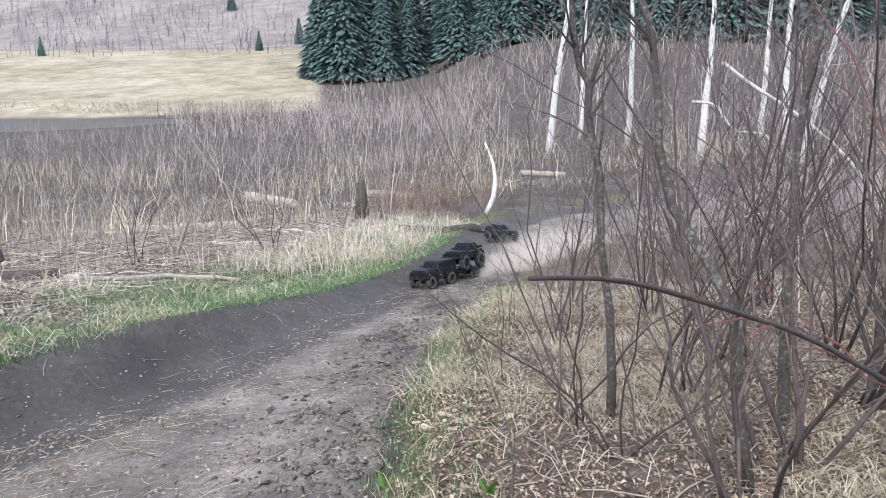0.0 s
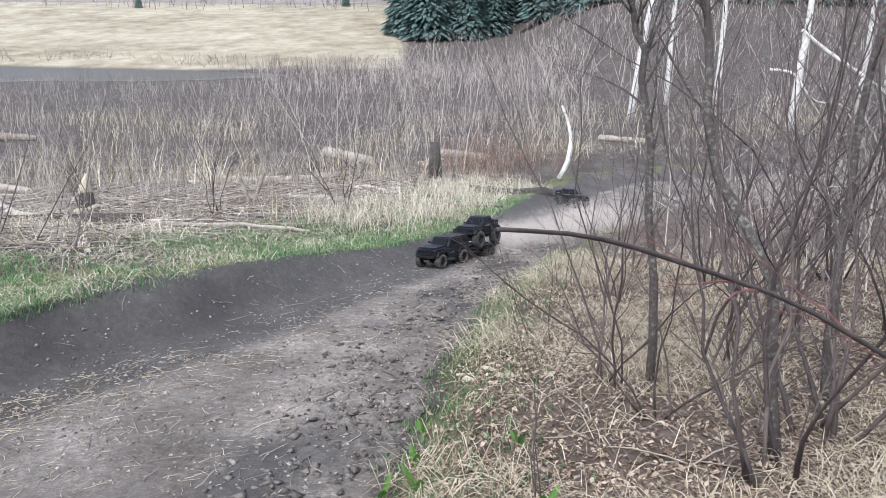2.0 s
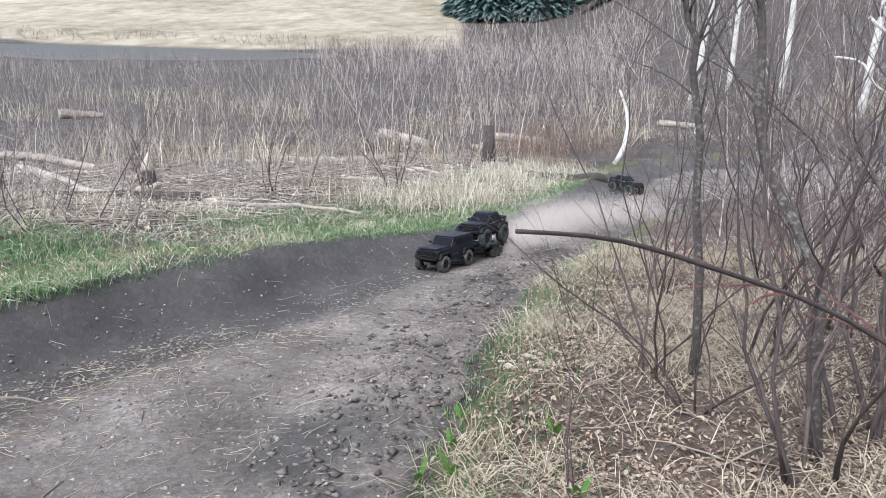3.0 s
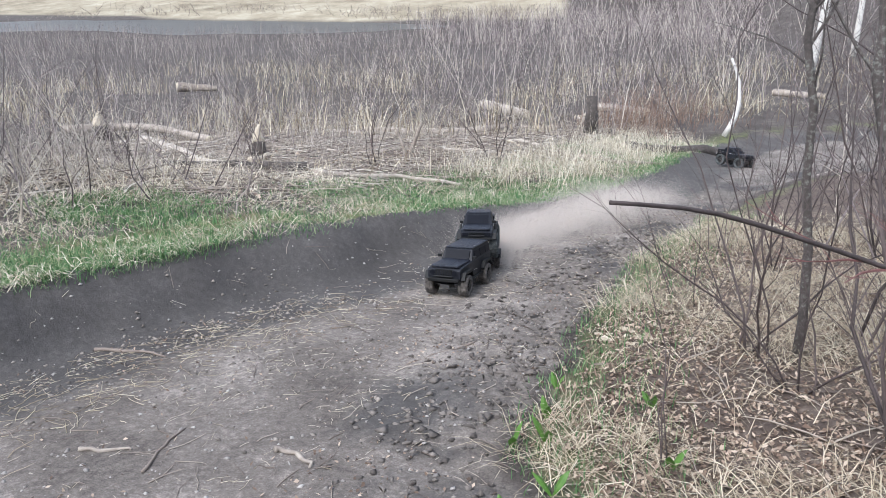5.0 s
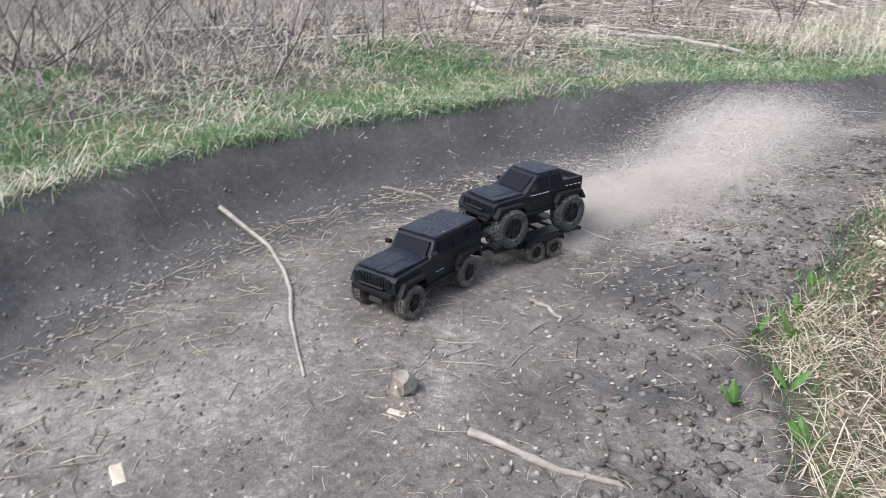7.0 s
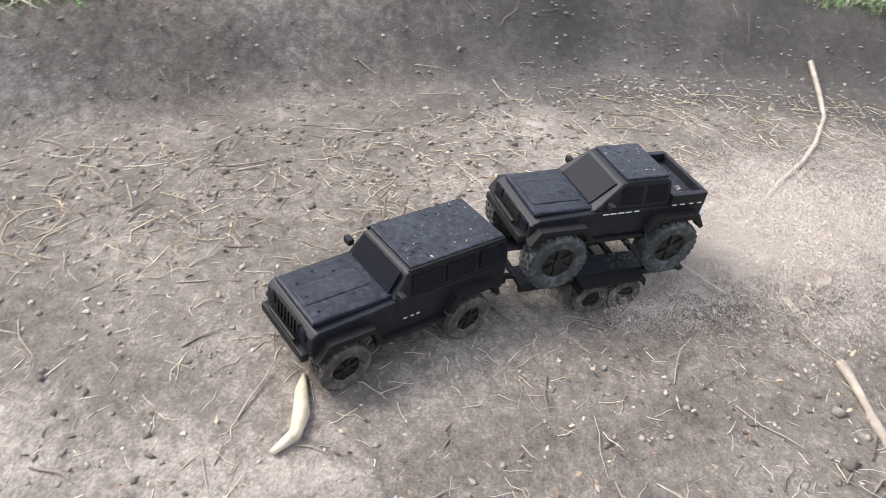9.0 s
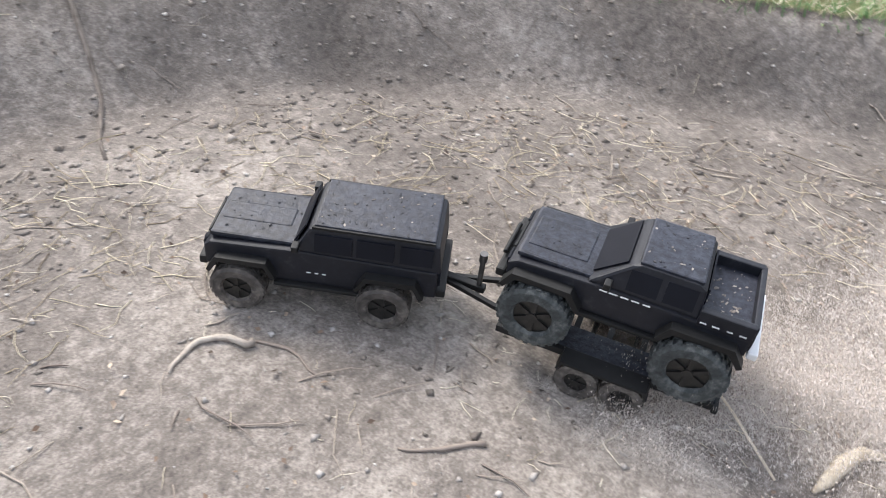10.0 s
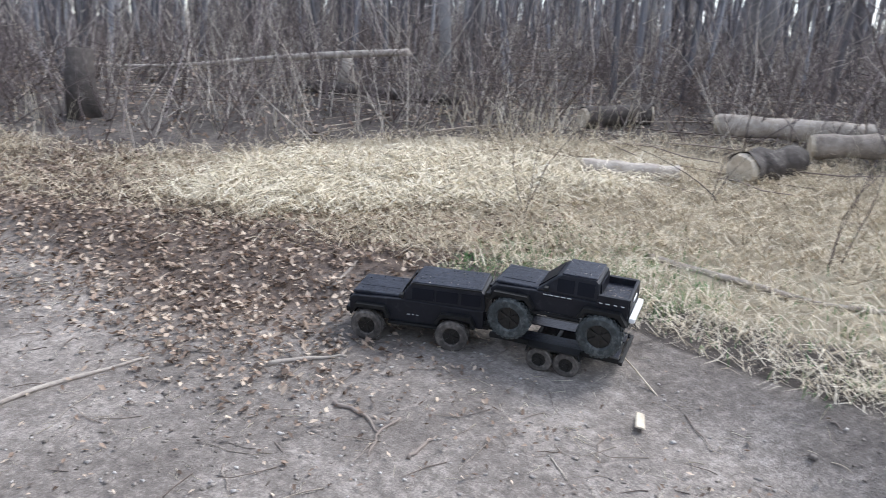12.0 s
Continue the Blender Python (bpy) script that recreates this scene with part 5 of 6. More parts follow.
# Sticks on the trail and the bank
for k, (ends, r0, m, label) in enumerate((
        ([(-2.26, 1.53), (-1.88, 1.48), (-1.53, 1.31), (-1.27, 1.12), (-1.0, 0.93)], 0.011, M_STICK, "long crooked stick lying down the bank onto the trail"),
        ([(-0.47, 1.03), (-0.31, 1.05), (-0.18, 1.07), (-0.02, 1.10)], 0.013, M_STICK, "crooked root half buried in the dirt"),
        ([(-0.76, 1.75), (-0.69, 1.75), (-0.61, 1.70)], 0.011, M_STICK, "short bent stick on the dirt"),
        ([(-1.06, 1.51), (-1.12, 1.65), (-1.15, 1.80)], 0.006, M_TWIG, "thin bent twig on the dirt"),
        ([(-0.48, 2.90), (-0.68, 2.56)], 0.006, M_TWIG, "straight thin stick on the dirt"),
        ([(-1.35, 1.55), (-1.2, 1.62)], 0.009, M_STICK, "short pale stick on the dirt"),
        ([(-2.03, 2.32), (-1.85, 2.36), (-1.68, 2.35)], 0.009, M_TWIG, "dark stick at the foot of the bank"),
        ([(-0.06, -2.25), (0.03, -2.1), (0.12, -1.9), (0.27, -1.66)], 0.011, M_STICK, "pale stick hanging down the bank"),
        ([(0.97, -1.20), (0.90, -1.11), (0.84, -1.05)], 0.007, M_STICK, "short straight stick on the dirt"),
        ([(3.19, -1.46), (3.10, -1.58), (3.03, -1.67)], 0.010, M_STICK, "mossy stick on the dirt"),
        ([(2.85, -1.44), (2.74, -1.46), (2.64, -1.43)], 0.007, M_TWIG, "bent twig on the dirt"),
        ([(2.64, -1.52), (2.64, -1.43), (2.59, -1.33)], 0.005, M_TWIG, "thin twig on the dirt"),
        ([(3.62, -0.72), (3.60, -1.0), (3.53, -1.24)], 0.010, M_STICK, "long curved pale stick on the dirt"),
        ([(3.44, -1.97), (3.50, -2.18)], 0.008, M_STICK, "pale stick at the edge of the leaves"),
        ([(2.50, -1.40), (2.51, -1.52)], 0.006, M_TWIG, "small dark twig on the dirt"),
        ([(2.35, -1.18), (2.42, -1.05), (2.40, -0.95)], 0.005, M_TWIG, "thin forked twig on the dirt"),
        ([(0.40, -0.90), (0.46, -0.98), (0.56, -0.96)], 0.009, M_STICK, "knotty forked root on the dirt"),
        ([(0.44, -0.96), (0.36, -0.86), (0.37, -0.76)], 0.005, M_TWIG, "thin looped root on the dirt"),
        ([(0.25, -0.42), (0.33, -0.47), (0.38, -0.52)], 0.006, M_TWIG, "bent twig beside the wheel tracks"),
        ([(2.6, -3.05), (1.8, -3.0), (1.0, -2.95)], 0.014, M_STICK, "long pale branch lying in the dead grass"),
        ([(1.62, -2.86), (0.9, -3.35), (0.2, -3.45)], 0.016, M_TWIG, "grey fallen branch in the grass"))):
    stick_thing("stick", ends, r0, m, label, seed=40 + k, lift=0.9)
t = holder("wood_chunk", Matrix.Translation((-0.74, 1.08, gz(-0.74, 1.08))), "splintered chunk of wood stuck in the dirt", "wood")
part("chunk", tube_bm([(0, 0, -0.02), (0.01, -0.01, 0.03), (0.02, -0.02, 0.065)], [0.035, 0.036, 0.024], 8, 0.3, 5), M_LOG, t)
part("splinter", tube_bm([(0.01, -0.035, 0.0), (0.02, -0.05, 0.045)], [0.012, 0.004], 6, 0.3, 6), M_PALEWOOD, t, "pale fresh split")
def chip(x, y, a, l, w, label):
    b = box(bmesh.new(), -l / 2, l / 2, -w / 2, w / 2, 0, 0.006, 0.002, 0.7)
    me = bpy.data.meshes.new("wood_chip"); b.to_mesh(me); b.free(); me.materials.append(M_PALEWOOD)
    ob = new("wood_chip", me)
    ob.matrix_world = pose(x, y, gz(x, y), -6, -3, a)
    return tagged(ob, label, "wood chip", "wood chips")
chip(-0.67, 0.98, 15, 0.055, 0.022, "pale wood chip on the dirt")
chip(-1.0, 0.37, -20, 0.075, 0.035, "flat pale wood chip on the dirt")
chip(2.12, -2.02, 115, 0.18, 0.03, "white split of wood on the dirt")
chip(1.62, -2.55, 30, 0.06, 0.04, "pale scrap at the edge of the grass")
rr = random.Random(5)
for k in range(16):
    chip(0.18 + rr.gauss(0, 0.10), 3.12 + rr.gauss(0, 0.08), rr.uniform(0, 180), rr.uniform(0.04, 0.08), rr.uniform(0.02, 0.045), "pale gnawed wood chip among the leaves")
b = bmesh.new()
tube_bm([(-0.10, 0.02, 0.010), (-0.05, -0.006, 0.013), (0.0, 0.0, 0.014), (0.06, 0.02, 0.012), (0.10, 0.03, 0.008)], [0.006, 0.014, 0.016, 0.012, 0.004], 8, 0.15, 3, True, b)
me = bpy.data.meshes.new("loose_stick"); b.to_mesh(me); b.free(); me.materials.append(M_PALEWOOD); me.shade_smooth()
LOOSE = tagged(new("loose_stick", me), "pale barkless stick kicked aside by the wheels", "stick")

# ---------------------------------------------------------------- shrubs and trees
def bough_points(start, way, length, r, n=6, droop=0.0, wander=0.12):
    pts, d = [Vector(start)], Vector(way).normalized()
    for _ in range(n - 1):
        d = (d + Vector((r.gauss(0, wander), r.gauss(0, wander), r.gauss(0, wander) - droop))).normalized()
        pts.append(pts[-1] + d * length / (n - 1))
    return pts

def twig_set(bm, pts, rad, r, count, length, depth=1, sides=4):
    for _ in range(count):
        k = r.randrange(1, len(pts) - 1)
        d = (pts[k + 1] - pts[k]).normalized()
        way = (d + Vector((r.gauss(0, 0.75), r.gauss(0, 0.75), abs(r.gauss(0.2, 0.4))))).normalized()
        l = length * r.uniform(0.4, 1.2)
        q = bough_points(pts[k].lerp(pts[k + 1], r.random()), way, l, r, 5)
        rr = rad[k] * r.uniform(0.3, 0.5)
        tube_bm(q, [rr * (1 - 0.8 * i / 4) for i in range(5)], sides, 0.05, 0, False, bm)
        if depth:
            twig_set(bm, q, [rr * 0.8] * 5, r, 3, l * 0.5, depth - 1, 3)

def shrub(x, y, h, stems, seed, label, material=M_SHRUB, thick=0.010, spread=0.35, toward=(0, 0), group="shrubs in the bend", twigs=15):
    """A many-stemmed bare shrub: each stem a part, with its twigs on it."""
    r = random.Random(seed)
    t = holder("shrub", Matrix.Translation((x, y, gz(x, y) - 0.02)), label, "shrub", group)
    for k in range(stems):
        way = Vector((r.gauss(toward[0], spread), r.gauss(toward[1], spread), 1))
        pts = bough_points((r.gauss(0, 0.04), r.gauss(0, 0.04), 0), way, h * r.uniform(0.6, 1.15), r, 9, 0.0, 0.15)
        rad = [thick * 0.72 * r.uniform(0.7, 1.2) * (1 - 0.82 * i / 8) for i in range(9)]
        s = part("stem", tube_bm(pts, rad, 7, 0.06, seed + k), material, t, smooth=True)
        b = bmesh.new()
        twig_set(b, pts, rad, r, twigs, h * 0.33)
        tagged(part("twig_spray", b, material, s), kind="stuff")
    return t

def trunk_shrub(points, r0, seed, label, material, twigs=14, length=0.6):
    """A small leaning tree given by its line."""
    r = random.Random(seed)
    base = Vector((points[0][0], points[0][1], gz(points[0][0], points[0][1]) - 0.02))
    pts = [Vector(p) for p in along([tuple(base), *points[1:]], 12)]
    rad = [r0 * (1 - 0.6 * i / 11) for i in range(12)]
    pts = pts[:1] + [q + Vector((r.gauss(0, 0.012), r.gauss(0, 0.012), 0)) for q in pts[1:]]
    t = holder("small_tree", Matrix.Translation(base), label, "tree")
    s = part("trunk", tube_bm([p - base for p in pts], rad, 10, 0.08, seed), material, t, smooth=True)
    b = bmesh.new()
    twig_set(b, [p - base for p in pts[3:]], rad[3:], r, twigs, length, 1, 5)
    tagged(part("branch_spray", b, material, s), kind="stuff")

trunk_shrub([(1.09, 2.32, 0), (1.05, 2.5, 0.32), (0.90, 2.62, 0.65), (0.82, 2.68, 0.95), (0.84, 2.7, 1.15), (0.72, 2.72, 1.5), (0.66, 2.8, 2.3)], 0.021, 71, "lichened young tree leaning in the shrubs", M_LICHEN)
trunk_shrub([(0.78, 2.98, 0), (0.74, 3.0, 0.4), (0.68, 3.06, 1.03), (0.60, 3.06, 1.3), (0.5, 3.1, 2.3)], 0.019, 72, "slim lichened tree with upswept branches", M_LICHEN)
trunk_shrub([(1.42, 2.9, 0), (1.43, 3.0, 0.4), (1.47, 3.1, 0.9), (1.6, 3.15, 2.3)], 0.023, 73, "grey-barked young tree in the shrubs", M_LICHEN)
trunk_shrub([(1.75, 3.0, 0), (1.9, 3.1, 0.8), (1.95, 3.2, 2.4)], 0.020, 74, "dark young tree at the side of the thicket", M_LICHEN)
for k, (x, y, h, n, th, tw) in enumerate(((1.02, 2.2, 1.5, 5, 0.012, (-0.1, 0)), (0.64, 2.99, 1.5, 5, 0.007, (0, 0)), (1.13, 3.26, 1.9, 6, 0.009, (0, 0)), (1.48, 3.78, 2.3, 6, 0.010, (0, 0)), (1.96, 3.7, 2.4, 7, 0.011, (0, 0)),
        (0.70, 4.42, 1.4, 5, 0.007, (-0.1, 0)), (0.79, 2.65, 1.1, 5, 0.006, (-0.15, 0)), (1.27, 2.5, 2.1, 6, 0.012, (0.05, 0)), (1.78, 3.03, 2.2, 6, 0.012, (0.1, 0)), (1.35, 4.9, 2.3, 6, 0.010, (0, 0)), (2.2, 5.2, 2.5, 7, 0.012, (0, 0)), (1.6, 2.35, 1.9, 6, 0.012, (0.1, 0)),
        (2.9, 4.4, 2.6, 7, 0.012, (0, 0)), (0.98, 5.6, 1.7, 5, 0.008, (0, 0)))):
    shrub(x, y, h, n, 80 + k, "bare dark-stemmed shrub rising from leaf litter", M_SHRUB, th, 0.22, tw)
shrub(1.9, 2.2, 1.9, 5, 99, "bare shrub with reddish twigs", M_REDTWIG, 0.008, 0.25, (-0.12, 0))
shrub(0.36, 2.0, 0.75, 3, 100, "spindly bare sapling at the edge of the trail", M_SHRUB, 0.0035, 0.15, twigs=3)
shrub(0.30, 3.6, 0.8, 3, 101, "spindly bare sapling beside the wood chips", M_SHRUB, 0.0035, 0.2, twigs=3)
shrub(0.47, 4.9, 0.9, 3, 102, "spindly bare sapling at the edge of the trail", M_SHRUB, 0.004, 0.2, twigs=3)
# The long branch that reaches out over the litter
t = holder("broken_branch", Matrix.Translation((1.28, 1.42, 0.41)), "long broken branch reaching out of the shrubs", "branch")
tip = [(1.28, 1.42, 0.41), (0.98, 1.34, 0.57), (0.75, 1.26, 0.705), (0.55, 1.12, 0.80), (0.42, 1.02, 0.855), (0.31, 0.91, 0.885)]
pts = [Vector(p) - Vector(tip[0]) for p in along(tip, 14)]
s = part("bough", tube_bm(pts, [0.0048 - 0.00015 * k for k in range(14)], 8, 0.1, 4), M_SHRUB, t, smooth=True)
b = bmesh.new()
twig_set(b, pts[:8], [0.006] * 8, random.Random(8), 10, 0.25, 1, 4)
tagged(part("twig_spray", b, M_REDTWIG, s), kind="stuff")
z0 = gz(1.28, 1.42)
part("butt", tube_bm([(0, 0, 0), (0.06, 0.03, -0.22), (0.1, 0.06, z0 - 0.43)], [0.0056, 0.007, 0.009], 8, 0.1, 5), M_SHRUB, t, smooth=True)
stick_thing("bleached_branch", [(1.73, 4.94, 1.2), (1.9, 4.9, 1.06), (2.1, 4.81, 0.92), (2.37, 4.68, 0.67), (2.6, 4.6, 0.3), (2.75, 4.55, gz(2.75, 4.55))], 0.013, M_BIRCH, "bleached bare branch hung up in the thicket", seed=31, n=12, category="branch")
stick_thing("bleached_branch", [(1.83, 5.95, 0.95), (2.0, 5.92, 0.92), (2.12, 5.86, 0.75), (2.5, 5.8, 0.6), (3.0, 5.8, gz(3, 5.8))], 0.011, M_BIRCH, "bleached curved branch hung up in the thicket", seed=32, n=12, category="branch")
stick_thing("bleached_branch", [(1.25, 2.05), (1.6, 1.95), (2.0, 1.7)], 0.010, M_PALEWOOD, "pale stick slanting through the leaf litter", seed=33, lift=3, category="branch")

def green_sprout(x, y, h, seed):
    """A few broad young leaves coming up."""
    r = random.Random(seed)
    t = holder("green_sprout", Matrix.Translation((x, y, gz(x, y))), "young broad-leaved green sprout", "plant", "green sprouts")
    for k in range(r.randint(2, 4)):
        b = bmesh.new()
        m = pose(0, 0, 0, 0, r.uniform(5, 35), r.uniform(0, 360))
        prof = ((0, 0.004), (0.3, 0.011), (0.65, 0.013), (0.9, 0.006), (1.0, 0.0005))
        rows = [[b.verts.new(m @ Vector((0.25 * h * s * s + (0.004 if sgn else 0), sgn * w, s * h))) for sgn in (-1, 0, 1)] for s, w in prof]
        for a, c in zip(rows, rows[1:]):
            for i in range(2):
                b.faces.new((a[i], a[i + 1], c[i + 1], c[i]))
        part("leaf", b, M_SPROUT, t)
M_SPROUT = leafy(mat("sprout_leaf", [(0.08, 0.19, 0.03), (0.16, 0.31, 0.06)], 0.5, 30, 0.1), 0.3)
for k, (x, y, h) in enumerate(((0.02, 2.05, 0.10), (-0.09, 2.03, 0.09), (-0.02, 2.2, 0.08), (0.10, 1.75, 0.08), (0.39, 1.95, 0.07), (0.0, 1.62, 0.07), (0.22, 1.5, 0.08), (0.3, 2.35, 0.06), (-0.05, 2.5, 0.06), (0.62, 1.55, 0.07))):
    green_sprout(x, y, h, k)

def bare_tree(h, r0, seed, material, name="bare_tree"):
    """A slim leafless tree: trunk, limbs and fine twigs."""
    r = random.Random(seed)
    t = holder(name, Matrix(), "grey leafless tree at the edge of the woods", "tree", "trees of the woods")
    pts = bough_points((0, 0, -0.1), (r.gauss(0, 0.03), r.gauss(0, 0.03), 1), h, r, 10, 0, 0.035)
    rad = [r0 * (1 - 0.75 * i / 9) for i in range(10)]
    part("trunk", tube_bm(pts, rad, 9, 0.06, seed), material, t, smooth=True)
    b = bmesh.new()
    twig_set(b, pts[1:], rad[1:], r, 12, h * 0.22, 1, 3)
    tagged(part("limb_spray", b, material, t), kind="stuff")
    return t

kinds = [bare_tree(5.5, 0.045, 201, M_TRUNK), bare_tree(6.5, 0.06, 202, M_TRUNK), bare_tree(7, 0.085, 203, M_TRUNK), bare_tree(4.2, 0.028, 204, M_TRUNK), bare_tree(6, 0.05, 205, M_BIRCH)]
r = random.Random(12)
first = [True] * 5
placed = []
wood_spots = [(4.0, -8.6, 2), (4.25, -8.9, 2), (5.95, -9.95, 2), (8.45, -9.6, 4), (13.4, -7.0, 4), (3.3, -9.5, 1)]
while len(wood_spots) < 165:
    a, d = radians(r.uniform(-125, 5)), 6.5 + 20 * r.random() ** 0.75
    x, y = 1.3 + d * math.cos(a) * 1.0, 0.2 + d * math.sin(a)
    if y < -4.6 or (x > 8.5 and y < 0.0):
        wood_spots.append((x, y, r.choice((0, 0, 1, 1, 2, 3, 3, 3, 4))))
for x, y, k in wood_spots:
    m = Matrix.Translation((x, y, gz(x, y))) @ pose(0, 0, 0, r.gauss(0, 2.5), r.gauss(0, 2.5), r.uniform(0, 360))
    if first[k]:
        kinds[k].matrix_world, first[k] = m, False
    else:
        copy_thing(kinds[k], m)

def birch_tree(x, y, h, r0, seed, leanx):
    r = random.Random(seed)
    t = holder("birch_tree", Matrix.Translation((x, y, gz(x, y) - 0.1)), "white-barked birch standing in the brush", "tree", "birches")
    pts = bough_points((0, 0, 0), (leanx, 0.02, 1), h, r, 12, 0, 0.03)
    rad = [r0 * (1 - 0.7 * i / 11) for i in range(12)]
    part("trunk", tube_bm(pts, rad, 10, 0.05, seed), M_BIRCH, t, smooth=True)
    b = bmesh.new()
    twig_set(b, pts[3:], rad[3:], r, 16, h * 0.2, 1, 4)
    tagged(part("limb_spray", b, M_TRUNK, t), kind="stuff")
for k, (x, y, h, r0, lx) in enumerate(((2.62, 26, 7.5, 0.13, 0.12), (6.85, 23.2, 7, 0.12, 0.10), (5.6, 28, 8, 0.12, 0.02), (8.4, 20, 7, 0.10, 0.08), (9.6, 24, 8, 0.11, -0.03), (4.6, 33, 8, 0.12, 0.03), (11, 30, 8, 0.12, 0.05))):
    birch_tree(x, y, h, r0, 300 + k, lx)

def spruce(h, seed):
    """A dense dark spruce: whorls of drooping boughs made of many needle sprays."""
    r = np.random.default_rng(seed)
    t = holder("spruce_tree", Matrix(), "dark green spruce at the far edge of the clearing", "tree", "spruces")
    part("trunk", tube_bm([(0, 0, -0.3), (0, 0, h * 0.5), (0, 0, h * 0.97)], [0.018 * h, 0.011 * h, 0.002 * h], 8, 0.05, seed), M_TRUNK, t)
    n = 2800
    f = r.uniform(0.02, 1, n) ** 0.8
    z = h * (1 - f * 0.95)
    reach = 0.20 * h * f * r.uniform(0.25, 1.08, n) ** 0.6 + 0.02 * h
    a = np.round(r.uniform(0, 2 * np.pi, n) * 9 / 6.2832) * 6.2832 / 9 + r.normal(0, 0.16, n) + z * 3
    c = np.stack([np.cos(a) * reach, np.sin(a) * reach, z - 0.25 * reach + r.normal(0, 0.012 * h, n)], 1)
    s = h * 0.024 * (0.5 + f) * r.uniform(0.6, 1.3, n)
    out = np.stack([np.cos(a), np.sin(a), np.full(n, -0.35)], 1) * s[:, None]
    sidew = np.stack([-np.sin(a), np.cos(a), r.normal(0, 0.3, n)], 1) * (s * 0.45)[:, None]
    v = np.stack([c - out, c + sidew - 0.2 * out, c + out + [0, 0, -0.1], c - sidew - 0.2 * out], 1).reshape(-1, 3)
    me = quick_mesh("crown", v, np.arange(4 * n), np.arange(n) * 4, M_SPRUCE)
    ob = new("crown", me)
    ob.parent = t
    tagged(ob, kind="stuff")
    return t
spruces = [spruce(16, 1), spruce(19, 2), spruce(13, 3)]
r = random.Random(4)
sites = []
for k in range(125):
    x = r.uniform(-28, 74)
    y = 90 + abs(r.gauss(0, 16)) + (18 if x < -2 else 0)
    if x / y > -0.2:
        sites.append((x, y, r.randrange(3), r.uniform(0.8, 1.25)))
for x, y, k in ((-80, 142, 0.28), (-59, 190, 0.45), (-41, 148, 0.30), (-36, 160, 0.42), (-30, 150, 0.55), (-33, 175, 0.6)):
    sites.append((x, y, 2, k))
used = [True] * 3
for x, y, k, s in sites:
    m = Matrix.Translation((x, y, gz(x, y))) @ pose(0, 0, 0, 0, 0, r.uniform(0, 360)) 
    if used[k]:
        ob, used[k] = spruces[k], False
        ob.matrix_world = m
        continue
    ob = copy_thing(spruces[k], m)
    ob.scale = (s, s, s)

# ---------------------------------------------------------------- the felled wood at the edge of the trees
log_thing("felled_log", [(1.75, -4.15), (0.6, -3.95), (-0.8, -3.75), (-2.6, -3.7)], 0.12, 0.15, M_LICHEN, "big grey fallen trunk lying in the dead grass", seed=21, n=14, lift=0.8)
log_thing("felled_log", [(2.68, -4.35), (2.5, -4.78)], 0.095, 0.09, M_DARKLOG, "short thick log with a pale cut face", seed=22, lift=0.8)
log_thing("felled_log", [(3.2, -5.3), (2.75, -5.45), (2.3, -5.7)], 0.07, 0.07, M_LOG, "pale barkless log lying behind a cut block", seed=23, lift=1.5)
log_thing("felled_log", [(2.5, -5.1), (1.7, -5.4)], 0.075, 0.07, M_LOG, "pale weathered log in the pile", seed=24, lift=1.3)
log_thing("felled_log", [(4.05, -4.95), (3.75, -5.4)], 0.075, 0.075, M_DARKLOG, "dark mossy log end in the grass", seed=25, lift=1.0)
log_thing("felled_log", [(3.45, -3.95), (2.95, -4.15)], 0.055, 0.05, M_LOG, "short pale log half sunk in dead grass", seed=26)
log_thing("felled_log", [(1.2, -4.7), (-0.5, -4.6), (-2.2, -4.9)], 0.065, 0.05, M_DARKLOG, "dark fallen branch behind the big trunk", seed=27, lift=2.2)
log_thing("felled_log", [(6.6, -4.5), (5.8, -4.75), (5.2, -5.0)], 0.06, 0.05, M_DARKLOG, "dark rotting log under the trees", seed=28)
tipz = 1.349
stick_thing("fallen_pole", [(5.46, -4.61, tipz), (6.6, -4.3, tipz - 0.10), (8.0, -3.9, tipz - 0.25), (10.1, -3.37, max(0.85, gz(10.1, -3.37) + 0.05))], 0.03, M_LOG, "long bare pole propped above the undergrowth", seed=34, n=14, category="pole")
t = holder("tree_stump", Matrix.Translation((6.9, -2.7, gz(6.9, -2.7) - 0.05)), "dark broken stump under the fallen pole", "stump")
part("trunk", tube_bm([(0, 0, 0), (0, 0.02, 0.28), (0.02, 0, 0.52)], [0.14, 0.11, 0.09], 11, 0.15, 41), M_DARKLOG, t, smooth=True)
t = holder("tree_stump", Matrix.Translation((6.3, -4.75, gz(6.3, -4.75) - 0.05)), "pale broken stump in the undergrowth", "stump")
part("trunk", tube_bm([(0, 0, 0), (0, 0.02, 0.22), (0.02, 0, 0.40)], [0.09, 0.07, 0.05], 11, 0.2, 42), M_LOG, t, smooth=True)
for k in range(9):
    shrub(r.uniform(-2.5, 2.2), r.uniform(-5.6, -4.3), r.uniform(1.2, 2.0), 5, 400 + k, "bare scrub tangled over the fallen trunk", M_LICHEN if k % 3 == 0 else M_SHRUB, 0.010, 0.55, group="scrub by the woods", twigs=7)
for k, (x, y) in enumerate(((2.6, -3.9), (3.3, -3.1), (1.9, -3.4), (4.6, -4.4), (5.2, -3.9), (3.8, -4.6))):
    shrub(x, y, r.uniform(0.6, 1.0), 3, 420 + k, "thin bare sapling in the dead grass", M_SHRUB, 0.004, 0.3, group="saplings in the grass", twigs=3)
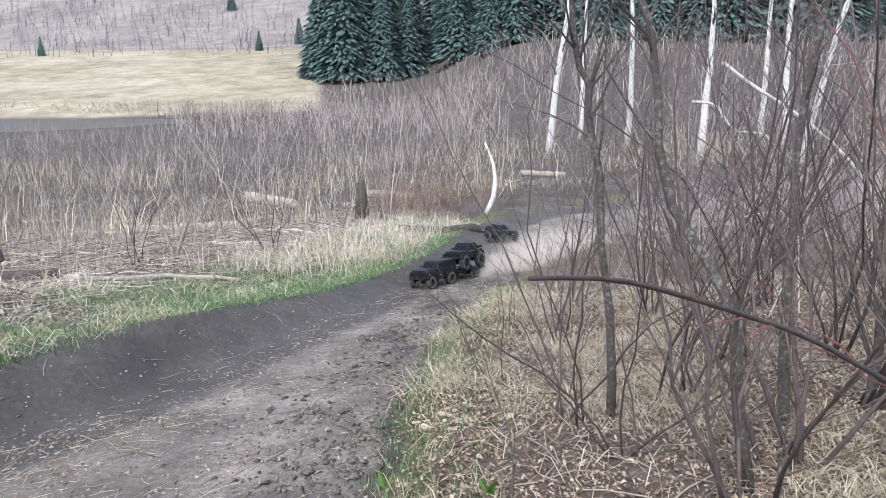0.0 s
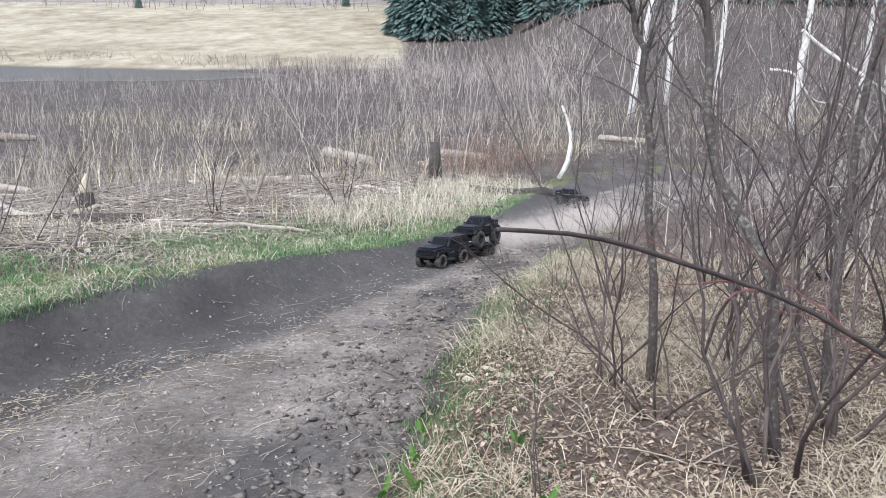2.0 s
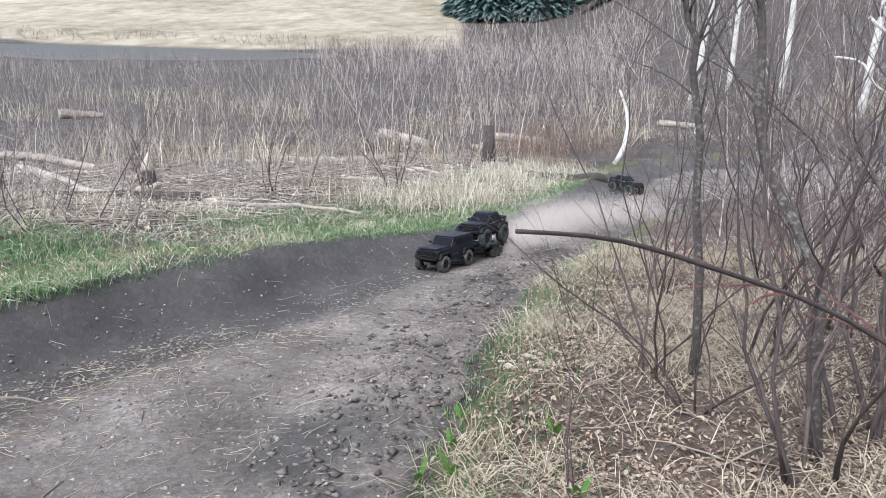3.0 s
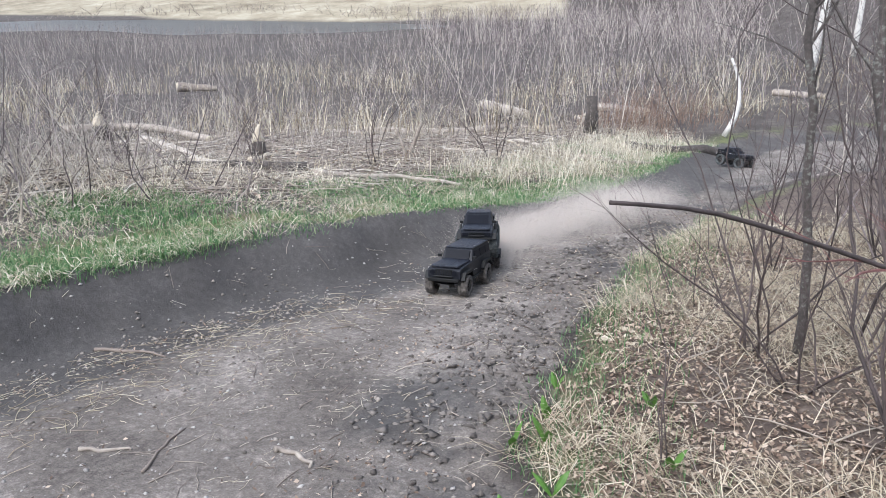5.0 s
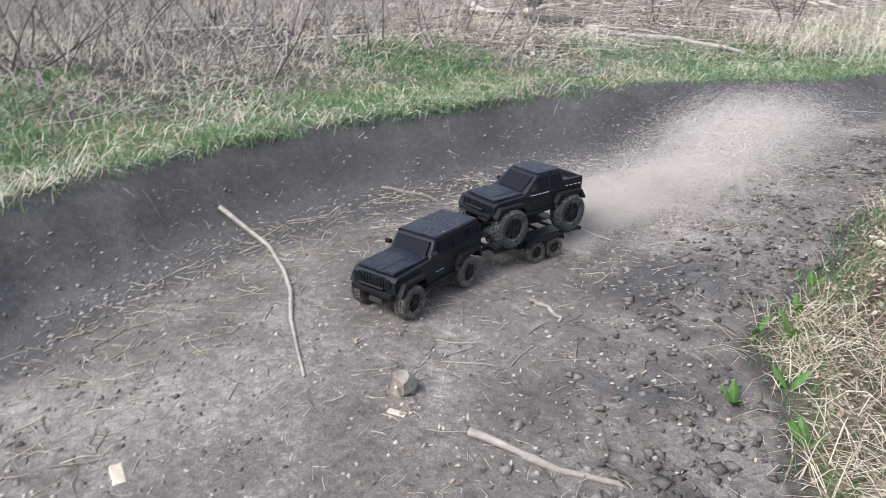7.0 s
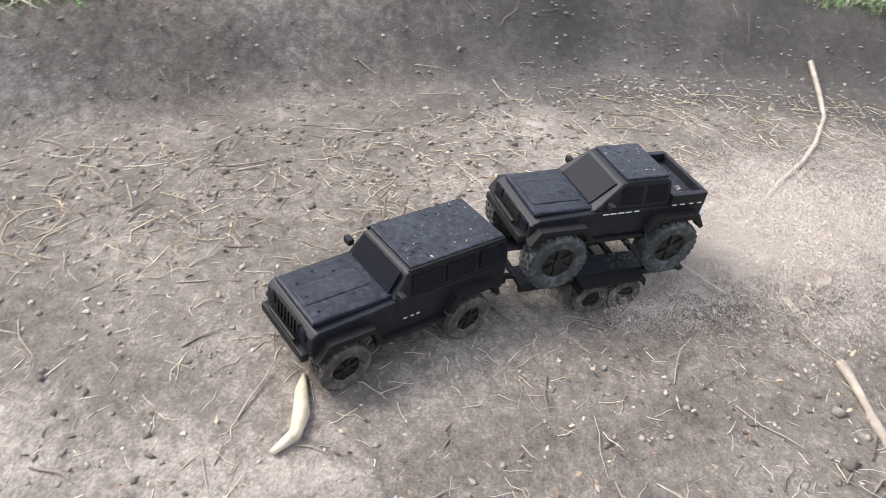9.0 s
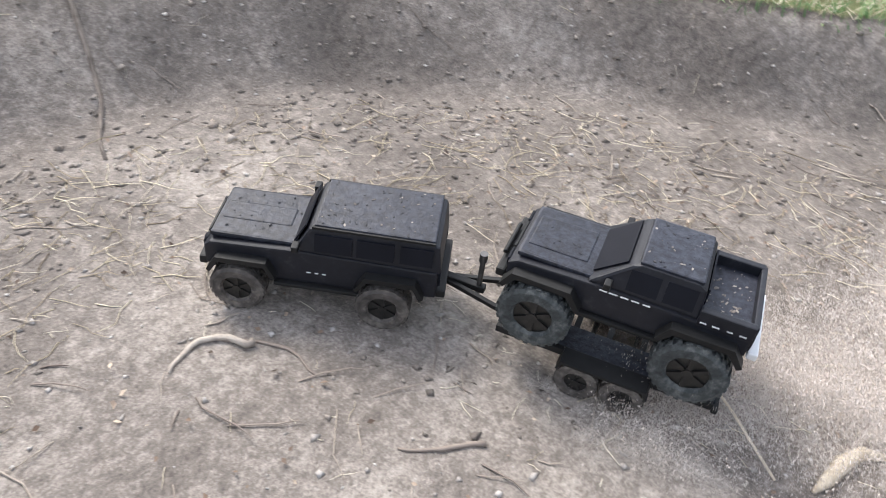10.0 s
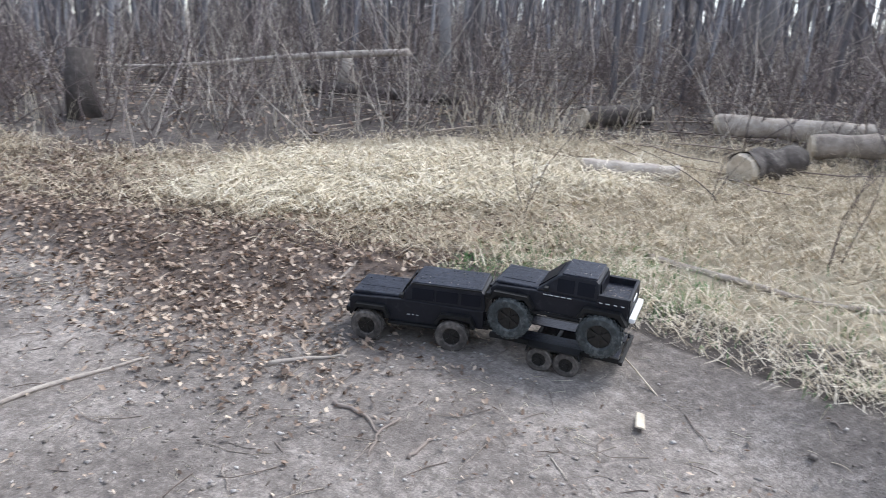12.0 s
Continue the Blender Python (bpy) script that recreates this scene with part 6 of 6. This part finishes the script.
for k, (x, y) in enumerate(((-4.6, 2.6), (-4.2, 1.6), (-4.9, 3.4), (-3.8, 0.7), (-4.0, 6.6), (-5.4, 6.2), (-2.0, 8.4), (-3.1, 7.4))):
    shrub(x, y, r.uniform(1.0, 1.7), 5, 440 + k, "bare shrub above the grass bank", M_SHRUB, 0.008, 0.35, group="shrubs above the bank", twigs=7)

# ---------------------------------------------------------------- what moves
def motions():
    times = [k / 10 for k in range(121)]
    walk(TOW, [(t, truck_pose(t)) for t in times])
    walk(RIG, [(t, trailer_pose(t)) for t in times])
    walk(LOAD, [(t, trailer_pose(t) @ pose(-AXLE - 0.005, 0, 0.0905)) for t in times])
    # How far each set of wheels has rolled, every thirtieth of a second.
    fine = [k / 30 for k in range(361)]
    for thing_pose, wheels, r in ((truck_pose, TOW_WHEELS, TOW_R), (trailer_pose, RIG_WHEELS, RIG_R)):
        spots = [thing_pose(t).translation for t in fine]
        gone = [0.0]
        for a, b in zip(spots, spots[1:]):
            gone.append(gone[-1] + (b - a).length)
        for w in wheels:
            at = w.location.copy()
            walk(w, [(t, pose(*at, 0, math.degrees(g / r) % 360, 0)) for t, g in zip(fine, gone)])
    # The loose stick lies still until a front wheel throws it back.
    walk(LOOSE, [(t, SLOPE @ pose(x, y, z, 0, 0, a)) for t, x, y, z, a in (
        (0, -0.10, -0.165, 0.004, 172), (9.1, -0.10, -0.165, 0.004, 172), (9.2, -0.12, -0.10, 0.01, 190), (9.35, -0.22, 0.04, 0.04, 240),
        (9.5, -0.28, 0.16, 0.03, 290), (9.7, -0.20, 0.115, 0.004, 330), (9.8, -0.19, 0.112, 0.004, 332), (12, -0.19, 0.112, 0.004, 332))])
    # Dust hangs behind the trailer along the way that it came.
    way = [trailer_pose(t / 20) @ Vector((-AXLE - 0.1, 0, 0)) for t in range(-40, 241)]
    run = [0.0]
    for a, b in zip(way, way[1:]):
        run.append(run[-1] + (b - a).length)
    way = np.array([tuple(p) for p in way])
    for k, ob in enumerate(DUST):
        behind, r = 0.04 + 0.12 * k + 0.012 * k * k, random.Random(k)
        dx, dy, turn, lift = r.uniform(-0.05, 0.05), r.uniform(-0.06, 0.06), r.uniform(0, 360), 0.006 * k
        rows = []
        for j in range(61):
            t = j / 5
            here = np.interp(min(t, 10.4) * 20 + 40, np.arange(len(run)), run) - behind
            p = [np.interp(here, run, way[:, c]) + (0, -0.42, -0.9, 0.07)[c + 1] * min(here, 0) for c in range(3)]
            rows.append((t, pose(p[0] + dx, p[1] + dy, p[2] + lift, 0, 0, turn + 6 * t)))
        walk(ob, rows)

motions()
